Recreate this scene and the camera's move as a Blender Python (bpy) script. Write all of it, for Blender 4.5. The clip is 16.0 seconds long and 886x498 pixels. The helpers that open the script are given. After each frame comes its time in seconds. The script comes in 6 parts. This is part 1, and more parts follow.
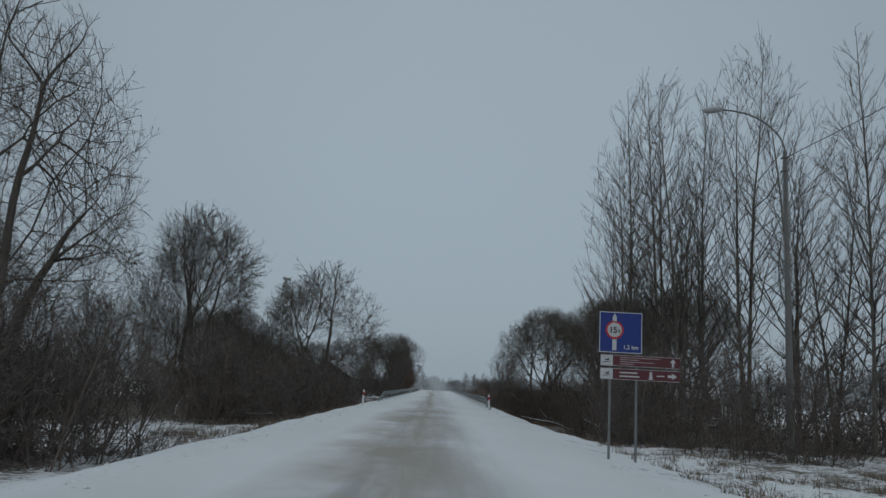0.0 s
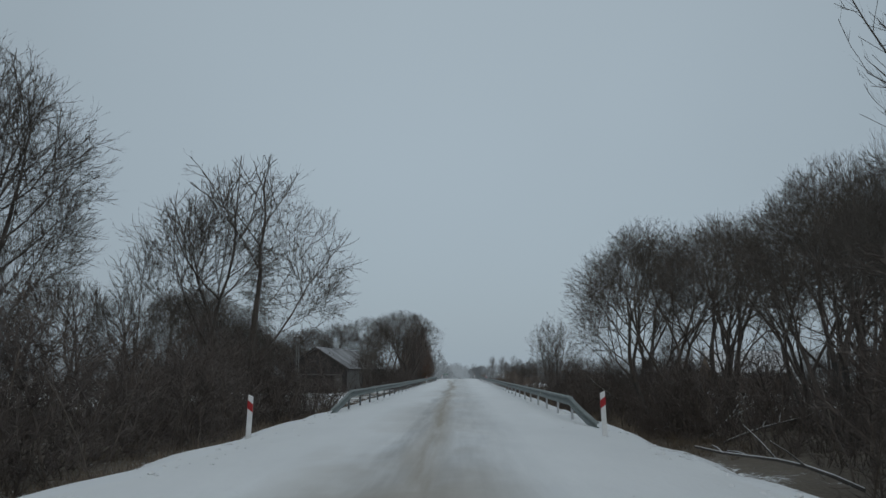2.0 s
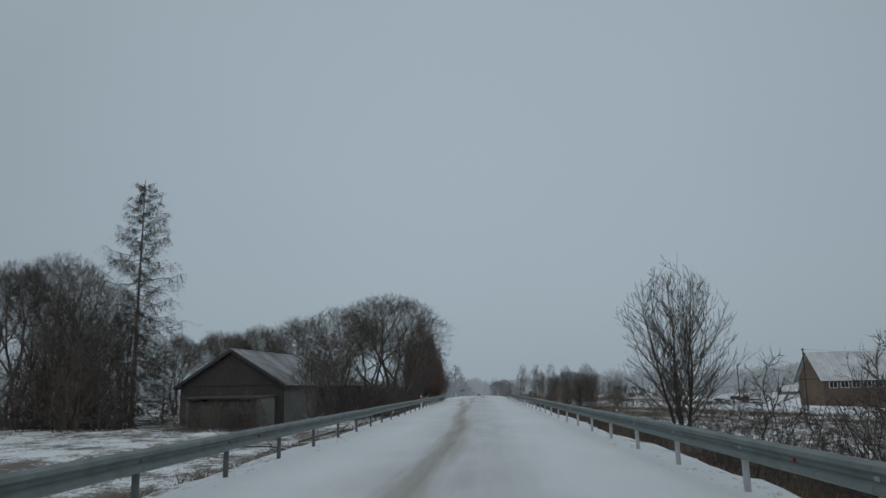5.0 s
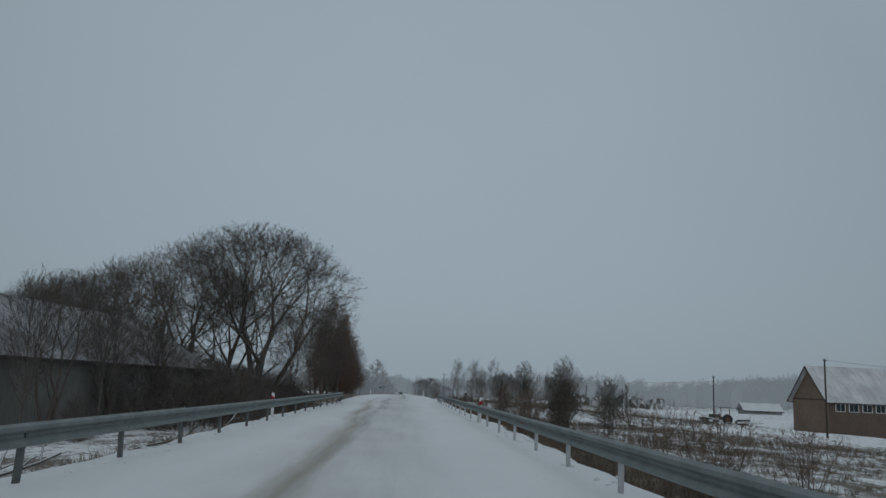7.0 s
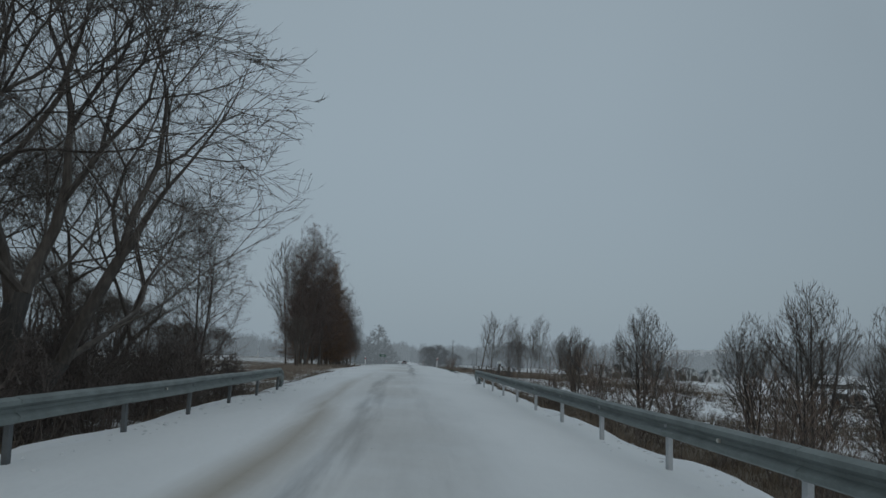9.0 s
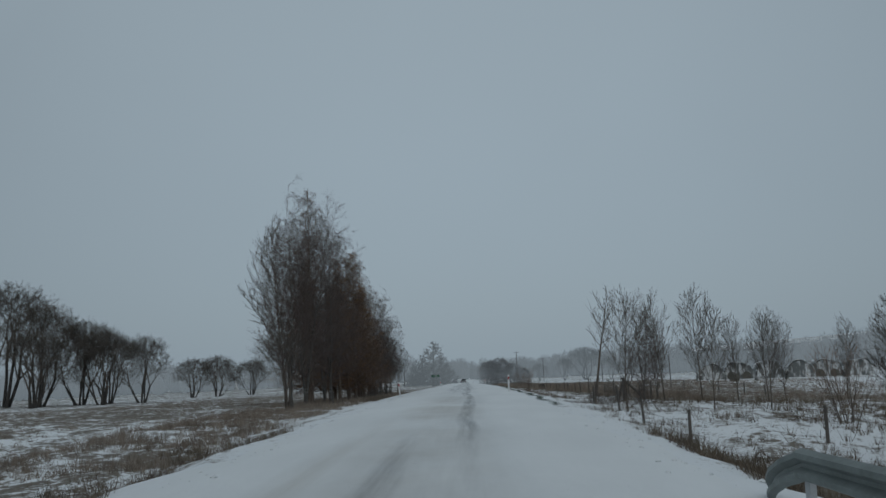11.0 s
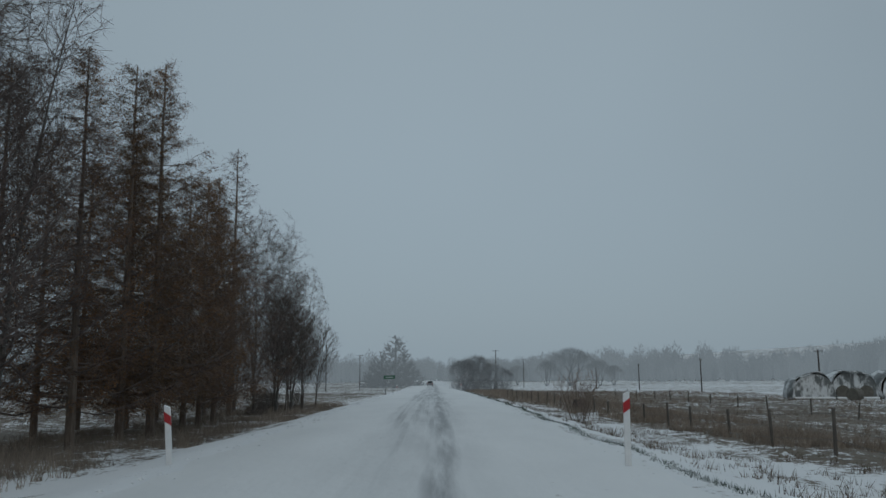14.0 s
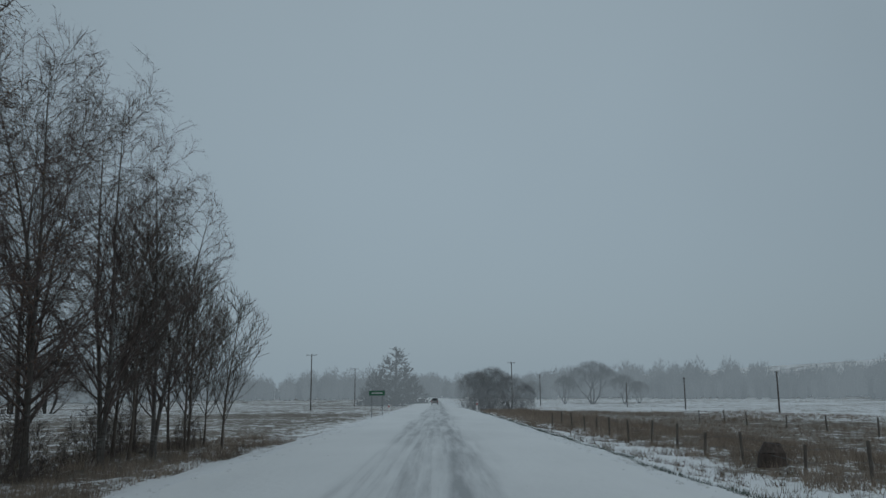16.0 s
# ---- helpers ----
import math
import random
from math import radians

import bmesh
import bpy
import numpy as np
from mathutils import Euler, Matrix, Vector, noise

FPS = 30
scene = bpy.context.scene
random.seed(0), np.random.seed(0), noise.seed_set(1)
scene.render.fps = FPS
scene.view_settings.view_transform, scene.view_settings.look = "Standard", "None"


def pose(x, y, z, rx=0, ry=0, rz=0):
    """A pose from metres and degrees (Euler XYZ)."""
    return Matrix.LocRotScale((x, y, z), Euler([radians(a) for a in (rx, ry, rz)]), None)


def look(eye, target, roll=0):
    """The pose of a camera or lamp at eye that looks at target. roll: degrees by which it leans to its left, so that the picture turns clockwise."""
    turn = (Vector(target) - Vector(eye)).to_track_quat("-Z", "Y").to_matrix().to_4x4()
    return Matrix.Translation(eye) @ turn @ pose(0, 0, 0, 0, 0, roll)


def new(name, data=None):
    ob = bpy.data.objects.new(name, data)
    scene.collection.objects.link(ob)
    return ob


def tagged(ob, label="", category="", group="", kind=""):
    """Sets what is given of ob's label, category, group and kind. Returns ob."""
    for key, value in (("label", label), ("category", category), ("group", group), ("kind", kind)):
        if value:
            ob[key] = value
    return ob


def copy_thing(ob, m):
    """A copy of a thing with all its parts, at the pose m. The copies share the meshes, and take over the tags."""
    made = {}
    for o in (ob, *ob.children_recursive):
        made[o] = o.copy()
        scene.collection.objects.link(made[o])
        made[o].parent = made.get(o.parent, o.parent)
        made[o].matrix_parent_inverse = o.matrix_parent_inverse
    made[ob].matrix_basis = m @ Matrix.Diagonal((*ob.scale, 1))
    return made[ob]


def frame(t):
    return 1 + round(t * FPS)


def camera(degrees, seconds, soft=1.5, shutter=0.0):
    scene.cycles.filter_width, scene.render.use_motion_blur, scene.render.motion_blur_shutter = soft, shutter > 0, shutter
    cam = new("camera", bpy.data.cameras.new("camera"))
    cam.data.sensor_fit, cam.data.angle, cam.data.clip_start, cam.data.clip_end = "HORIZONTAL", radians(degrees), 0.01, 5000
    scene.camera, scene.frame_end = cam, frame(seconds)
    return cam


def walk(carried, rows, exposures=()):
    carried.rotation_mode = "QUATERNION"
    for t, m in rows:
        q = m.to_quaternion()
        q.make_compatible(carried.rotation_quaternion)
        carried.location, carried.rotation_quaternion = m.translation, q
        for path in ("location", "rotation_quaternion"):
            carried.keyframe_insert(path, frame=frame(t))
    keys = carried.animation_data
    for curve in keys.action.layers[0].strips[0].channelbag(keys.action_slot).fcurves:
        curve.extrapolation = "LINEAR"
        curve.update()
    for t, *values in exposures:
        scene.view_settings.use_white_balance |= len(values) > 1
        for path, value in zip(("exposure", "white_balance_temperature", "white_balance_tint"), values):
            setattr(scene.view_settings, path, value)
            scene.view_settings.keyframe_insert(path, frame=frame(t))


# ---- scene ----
cam = camera(58.2, 16.0)
PATH = [
    (0, (0.354, -1.016, 1.44), (0.347, 0.955, 1.778), 3.0),
    (0.4, (0.211, 5.793, 1.457), (0.159, 7.747, 1.881), 1.9),
    (0.5, (0.201, 7.499, 1.458), (0.141, 9.456, 1.867), 3.3),
    (1, (0.303, 16.038, 1.42), (0.251, 18.012, 1.735), 2.3),
    (1.5, (0.414, 24.587, 1.418), (0.363, 26.565, 1.706), 0.3),
    (2, (0.391, 33.256, 1.444), (0.345, 35.231, 1.751), 0.1),
    (2.5, (0.346, 41.8, 1.424), (0.297, 43.781, 1.689), -0.8),
    (3, (0.26, 50.298, 1.396), (0.202, 52.281, 1.644), -0.5),
    (3.5, (0.295, 58.291, 1.42), (0.212, 60.255, 1.786), -1.3),
    (3.7, (0.329, 61.487, 1.355), (0.243, 63.45, 1.729), -1.2),
    (5.8, (0.326, 95.716, 1.474), (0.245, 97.686, 1.807), -0.8),
    (6, (0.394, 99.073, 1.476), (0.3, 101.031, 1.872), -0.0),
    (6.5, (0.636, 107.773, 1.468), (0.637, 109.729, 1.883), 1.4),
    (7, (0.663, 116.557, 1.399), (0.743, 118.526, 1.742), 2.4),
    (7.5, (0.54, 125.471, 1.433), (0.649, 127.449, 1.708), 1.8),
    (8, (0.448, 134.428, 1.495), (0.588, 136.409, 1.73), 1.5),
    (8.5, (0.383, 143.301, 1.416), (0.485, 145.283, 1.665), 2.0),
    (9, (0.24, 152.1, 1.398), (0.316, 154.081, 1.663), 2.5),
    (9.2, (0.213, 155.554, 1.412), (0.277, 157.535, 1.676), 1.9),
    (11.3, (0.705, 191.065, 1.616), (0.654, 193.039, 1.938), -2.4),
    (11.5, (0.706, 194.419, 1.622), (0.641, 196.39, 1.958), -1.3),
    (12, (0.603, 202.648, 1.613), (0.548, 204.614, 1.976), -1.2),
    (12.5, (0.566, 210.97, 1.584), (0.593, 212.938, 1.938), -0.6),
    (13, (0.503, 218.976, 1.539), (0.574, 220.949, 1.858), -0.7),
    (13.5, (0.44, 226.887, 1.532), (0.47, 228.862, 1.843), -0.2),
    (14, (0.377, 235.006, 1.536), (0.401, 236.983, 1.839), -0.5),
    (14.5, (0.272, 243.037, 1.33), (0.312, 245.011, 1.649), -0.2),
    (15, (0.129, 250.792, 1.344), (0.156, 252.765, 1.674), 0.3),
    (15.5, (0.046, 258.379, 1.318), (0.069, 260.35, 1.66), 0.5),
    (16, (0.231, 266.038, 1.208), (0.243, 268.008, 1.552), -0.4),
]
walk(cam, [(t, look(eye, target, roll)) for t, eye, target, roll in PATH],
     [(0, -0.05, 6500, 10), (1.0, 0.10, 6530, 10), (2.2, 0.12, 6600, 10), (3.7, 0.12, 6620, 10), (6.0, -0.05, 6530, 10),
      (8.0, -0.15, 6490, 9), (12.0, -0.13, 6470, 8.5), (16.0, -0.15, 6400, 7)])

# ---- world and light: even overcast, no disc to be seen ----
world = bpy.data.worlds.new("overcast")
scene.world = world
world.use_nodes = True
wn, wl = world.node_tree.nodes, world.node_tree.links
wn.clear()
w_out, w_bg = wn.new("ShaderNodeOutputWorld"), wn.new("ShaderNodeBackground")
w_sky = wn.new("ShaderNodeTexSky")
w_sky.sky_type, w_sky.sun_disc = "NISHITA", False
w_sky.sun_elevation, w_sky.sun_rotation = radians(24), radians(200)
w_sky.air_density, w_sky.dust_density = 1.0, 4.0
w_co, w_sep, w_ramp, w_mix = wn.new("ShaderNodeTexCoord"), wn.new("ShaderNodeSeparateXYZ"), wn.new("ShaderNodeValToRGB"), wn.new("ShaderNodeMix")
w_noise, w_cloud = wn.new("ShaderNodeTexNoise"), wn.new("ShaderNodeMix")
wl.new(w_co.outputs["Generated"], w_sep.inputs[0])
wl.new(w_sep.outputs["Z"], w_ramp.inputs[0])
w_ramp.color_ramp.elements[0].position, w_ramp.color_ramp.elements[0].color = 0.0, (2.44, 3.01, 3.47, 1)
w_ramp.color_ramp.elements[1].position, w_ramp.color_ramp.elements[1].color = 1.0, (3.7, 4.3, 4.75, 1)
mid = w_ramp.color_ramp.elements.new(0.45)
mid.color = (3.17, 3.87, 4.40, 1)
w_noise.inputs["Scale"].default_value, w_noise.inputs["Detail"].default_value = 1.6, 3.0
wl.new(w_co.outputs["Generated"], w_noise.inputs["Vector"])
w_cloud.data_type, w_cloud.blend_type, w_cloud.inputs[0].default_value = "RGBA", "OVERLAY", 0.10
wl.new(w_ramp.outputs[0], w_cloud.inputs["A"])
wl.new(w_noise.outputs["Fac"], w_cloud.inputs["B"])
w_glow, w_lift = wn.new("ShaderNodeValToRGB"), wn.new("ShaderNodeMix")
w_glow.color_ramp.elements[0].position, w_glow.color_ramp.elements[0].color = 0.80, (0.89, 0.89, 0.89, 1)
w_glow.color_ramp.elements[1].position, w_glow.color_ramp.elements[1].color = 1.0, (1.12, 1.12, 1.12, 1)
wl.new(w_sep.outputs["Y"], w_glow.inputs[0])
w_lift.data_type, w_lift.blend_type, w_lift.inputs[0].default_value = "RGBA", "MULTIPLY", 1.0
wl.new(w_cloud.outputs["Result"], w_lift.inputs["A"])
wl.new(w_glow.outputs[0], w_lift.inputs["B"])
w_mix.data_type, w_mix.inputs[0].default_value = "RGBA", 0.94
wl.new(w_sky.outputs[0], w_mix.inputs["A"])
wl.new(w_lift.outputs["Result"], w_mix.inputs["B"])
wl.new(w_mix.outputs["Result"], w_bg.inputs[0])
w_bg.inputs[1].default_value = 0.108
wl.new(w_bg.outputs[0], w_out.inputs[0])

sun_data = bpy.data.lights.new("sun", "SUN")
sun_data.energy, sun_data.angle, sun_data.color = 0.25, radians(60), (1.0, 0.97, 0.93)
sun = new("sun", sun_data)
sun.matrix_basis = look((0, 0, 50), (-14, 40, 0))

# ---- materials ----


class Mat:
    """A node material with short ways to wire it."""

    def __init__(self, name, rough=0.8, metal=0.0):
        self.m = bpy.data.materials.new(name)
        self.m.use_nodes = True
        self.n, self.l = self.m.node_tree.nodes, self.m.node_tree.links
        self.b = self.n["Principled BSDF"]
        self.b.inputs["Roughness"].default_value, self.b.inputs["Metallic"].default_value = rough, metal
        self.pos = self.n.new("ShaderNodeNewGeometry").outputs["Position"]
        self.obj = self.n.new("ShaderNodeTexCoord").outputs["Object"]

    def noise(self, scale, detail=4.0, vec=None, stretch=None, rough=0.55):
        vec = vec or self.pos
        if stretch:
            mp = self.n.new("ShaderNodeMapping")
            mp.inputs["Scale"].default_value = stretch
            self.l.new(vec, mp.inputs[0])
            vec = mp.outputs[0]
        t = self.n.new("ShaderNodeTexNoise")
        t.inputs["Scale"].default_value, t.inputs["Detail"].default_value, t.inputs["Roughness"].default_value = scale, detail, rough
        self.l.new(vec, t.inputs["Vector"])
        return t.outputs["Fac"]

    def ramp(self, fac, *stops):
        r = self.n.new("ShaderNodeValToRGB")
        e = r.color_ramp.elements
        while len(e) < len(stops):
            e.new(0.5)
        for k, (p, c) in zip(e, stops):
            k.position, k.color = p, (*((c, c, c) if isinstance(c, (int, float)) else c), 1)
        self.l.new(fac, r.inputs[0])
        return r.outputs[0]

    def mix(self, fac, a, b, mode="MIX"):
        x = self.n.new("ShaderNodeMix")
        x.data_type, x.blend_type = "RGBA", mode
        for sock, v in ((x.inputs[0], fac), (x.inputs["A"], a), (x.inputs["B"], b)):
            if isinstance(v, (int, float)):
                sock.default_value = v
            elif isinstance(v, tuple):
                sock.default_value = (*v, 1)
            else:
                self.l.new(v, sock)
        return x.outputs["Result"]

    def math(self, op, a, b=0.0, clamp=False):
        x = self.n.new("ShaderNodeMath")
        x.operation, x.use_clamp = op, clamp
        for sock, v in ((x.inputs[0], a), (x.inputs[1], b)):
            if isinstance(v, (int, float)):
                sock.default_value = v
            else:
                self.l.new(v, sock)
        return x.outputs[0]

    def axis(self, vec, k):
        s = self.n.new("ShaderNodeSeparateXYZ")
        self.l.new(vec, s.inputs[0])
        return s.outputs[k]

    def normal_z(self):
        return self.axis(self.n.new("ShaderNodeNewGeometry").outputs["Normal"], 2)

    def random(self):
        return self.n.new("ShaderNodeObjectInfo").outputs["Random"]

    def bump(self, height, strength=0.4, dist=0.02):
        b = self.n.new("ShaderNodeBump")
        b.inputs["Strength"].default_value, b.inputs["Distance"].default_value = strength, dist
        self.l.new(height, b.inputs["Height"])
        self.l.new(b.outputs[0], self.b.inputs["Normal"])
        return self

    def colour(self, c):
        if isinstance(c, tuple):
            self.b.inputs["Base Color"].default_value = (*c, 1)
        else:
            self.l.new(c, self.b.inputs["Base Color"])
        return self


SNOW = (0.75, 0.77, 0.785)


def paint(name, c, rough=0.5, metal=0.0, dirt=0.25, scale=6.0):
    """A coat of one colour with stains at two scales."""
    k = Mat(name, rough, metal)
    f = k.ramp(k.noise(scale, 5, k.obj), (0.35, 0), (0.75, 1))
    g = k.ramp(k.noise(scale * 9, 3, k.obj), (0.3, 0.86), (0.7, 1.0))
    dark = tuple(v * (1 - dirt) for v in c)
    k.colour(k.mix(1.0, k.mix(f, c, dark), g, "MULTIPLY"))
    return k.m


def bark(name, a, b, snow=0.25, scale=3.0):
    """Bark with furrows, blotches and a little snow caught on its upper sides."""
    k = Mat(name, 0.9)
    a, b = tuple(v * 1.65 for v in a), tuple(v * 1.65 for v in b)
    f = k.noise(scale, 5, k.obj, (4, 4, 0.7))
    c = k.mix(k.ramp(f, (0.35, 0), (0.68, 1)), a, b)
    c = k.mix(k.ramp(k.noise(1.1, 2), (0.4, 0), (0.7, 0.5)), c, tuple(v * 0.6 for v in a))
    if snow:
        up = k.math("MULTIPLY", k.ramp(k.normal_z(), (0.55, 0), (0.9, 1)), k.ramp(k.noise(1.7, 3), (0.5, 0), (0.62, snow)))
        c = k.mix(up, c, SNOW)
    return k.colour(c).bump(f, 0.6, 0.03).m


BARK_GREY = bark("grey_bark", (0.034, 0.032, 0.030), (0.060, 0.056, 0.052))
BARK_BROWN = bark("brown_bark", (0.055, 0.044, 0.037), (0.095, 0.08, 0.067))
BARK_POPLAR = bark("poplar_bark", (0.07, 0.066, 0.058), (0.12, 0.113, 0.098), 0.1)
BARK_LARCH = bark("larch_bark", (0.07, 0.052, 0.042), (0.12, 0.095, 0.075), 0.1)
TWIG = bark("twig", (0.050, 0.043, 0.038), (0.085, 0.074, 0.064), 0.06)
TWIG_BIRCH = bark("birch_twig", (0.062, 0.047, 0.043), (0.10, 0.08, 0.072), 0.05)
TWIG_SHRUB = bark("shrub_twig", (0.055, 0.045, 0.040), (0.092, 0.077, 0.069), 0.06)
TWIG_WILLOW = bark("willow_twig", (0.105, 0.078, 0.064), (0.16, 0.125, 0.105), 0.08)


def birch_bark():
    k = Mat("birch_bark", 0.8)
    band = k.noise(2.2, 4, k.obj, (1.2, 1.2, 7))
    low = k.ramp(k.axis(k.obj, 2), (0.0, 0.0), (1.0, 1.0))
    blotch = k.noise(1.4, 3, k.obj)
    c = k.mix(k.ramp(band, (0.46, 0), (0.62, 1)), (0.16, 0.155, 0.148), (0.05, 0.045, 0.04))
    c = k.mix(k.ramp(blotch, (0.36, 0), (0.52, 0.92)), c, (0.09, 0.08, 0.07))
    return k.colour(c).bump(band, 0.4, 0.02).m


def needles():
    k = Mat("larch_needles", 0.9)
    t = k.noise(0.9, 3)
    c = k.mix(k.ramp(t, (0.35, 0), (0.65, 1)), (0.115, 0.060, 0.034), (0.270, 0.135, 0.057))
    c = k.mix(k.ramp(k.random(), (0.35, 0), (0.8, 0.5)), c, (0.074, 0.062, 0.037))
    return k.colour(c).m


def spruce_needles():
    k = Mat("spruce_needles", 0.9)
    t = k.noise(1.3, 3)
    c = k.mix(k.ramp(t, (0.35, 0), (0.65, 1)), (0.045, 0.052, 0.042), (0.085, 0.09, 0.075))
    return k.colour(c).m


BARK_BIRCH, NEEDLES, SPRUCE = birch_bark(), needles(), spruce_needles()


def snow_ground():
    """Snow over rough grass: clean on the verges, broken by litter and stems further out."""
    k = Mat("snowy_ground", 0.75)
    x, y = k.axis(k.pos, 0), k.axis(k.pos, 1)
    away = k.math("ABSOLUTE", x)
    patch = k.noise(0.55, 6, None, (1.0, 0.55, 1), 0.7)
    fine = k.noise(7.0, 5, None, None, 0.65)
    broad = k.noise(0.035, 3)
    lit = k.math("ADD", k.math("MULTIPLY", patch, 0.6), k.math("MULTIPLY", fine, 0.45))
    lit = k.math("ADD", lit, k.math("MULTIPLY", broad, 0.25))
    rough_zone = k.ramp(k.math("DIVIDE", away, 40.0), (0.12, 0.0), (0.17, 0.055), (0.22, 0.10), (0.5, 0.105))
    calm = k.ramp(k.math("DIVIDE", y, 600.0), (0.325, 1.0), (0.35, 0.25), (0.395, 0.0), (0.60, 0.0), (0.7, 0.6))
    lit = k.math("ADD", lit, k.math("MULTIPLY", rough_zone, k.math("MAXIMUM", calm, k.math("LESS_THAN", x, 0.0))))
    span = k.ramp(k.math("DIVIDE", y, 600.0), (0.365, 0), (0.40, 1), (0.63, 1), (0.69, 0))
    grass_far = k.math("MULTIPLY", k.ramp(k.math("DIVIDE", away, 60.0), (0.155, 0), (0.185, 0.06), (0.5, 0.065), (0.9, 0)), span)
    lit = k.math("ADD", lit, grass_far)
    field = k.math("MULTIPLY", k.ramp(k.math("DIVIDE", x, 60.0), (0.125, 0), (0.17, 0.10), (0.26, 0.13), (0.45, 0.12), (0.7, 0.06), (0.9, 0)), span)
    lit = k.math("ADD", lit, field)
    drift = k.math("MULTIPLY", k.math("SUBTRACT", k.noise(0.06, 4, None, None, 0.6), 0.5), 44.0)
    aside, along = k.math("ADD", away, k.math("MULTIPLY", drift, 0.5)), k.math("ADD", y, drift)
    inner = k.ramp(k.math("DIVIDE", away, 40.0), (0.17, 0.0), (0.22, 0.16))
    wood = k.math("MULTIPLY", k.math("MULTIPLY", inner, k.ramp(k.math("DIVIDE", aside, 40.0), (0.55, 1.0), (0.85, 0.0))), k.ramp(k.math("DIVIDE", along, 600.0), (0.055, 0), (0.07, 1), (0.14, 1), (0.16, 0)))
    lit = k.math("ADD", lit, wood)
    bank = k.math("MULTIPLY", k.ramp(k.math("DIVIDE", away, 40.0), (0.122, 0.0), (0.135, 0.19), (0.22, 0.18), (0.30, 0.0)), k.ramp(k.math("DIVIDE", y, 600.0), (0.095, 0), (0.11, 1), (0.33, 1), (0.36, 0)))
    lit = k.math("ADD", lit, k.math("MULTIPLY", bank, k.ramp(k.math("DIVIDE", x, 40.0), (0.0, 0.2), (0.01, 1.0))))
    tussock = k.math("MULTIPLY", k.math("SUBTRACT", k.noise(2.4, 4, None, (1, 0.8, 1), 0.6), 0.5), 0.55)
    meadow = k.math("MULTIPLY", k.ramp(k.math("DIVIDE", away, 40.0), (0.2, 0.0), (0.26, 1.0)), k.ramp(k.math("DIVIDE", y, 600.0), (0.2, 0.0), (0.32, 1.0), (0.62, 1.0), (0.75, 0.2)))
    lit = k.math("ADD", lit, k.math("MULTIPLY", tussock, meadow))
    fac = k.ramp(lit, (0.72, 0), (0.785, 1))
    litter = k.mix(k.ramp(fine, (0.3, 0), (0.7, 1)), (0.075, 0.062, 0.048), (0.18, 0.148, 0.11))
    c = k.mix(fac, k.mix(k.ramp(patch, (0.3, 0), (0.8, 1)), SNOW, (0.70, 0.73, 0.76)), litter)
    k.colour(c)
    return k.bump(k.math("ADD", patch, k.math("MULTIPLY", fine, 0.3)), 0.6, 0.12).m


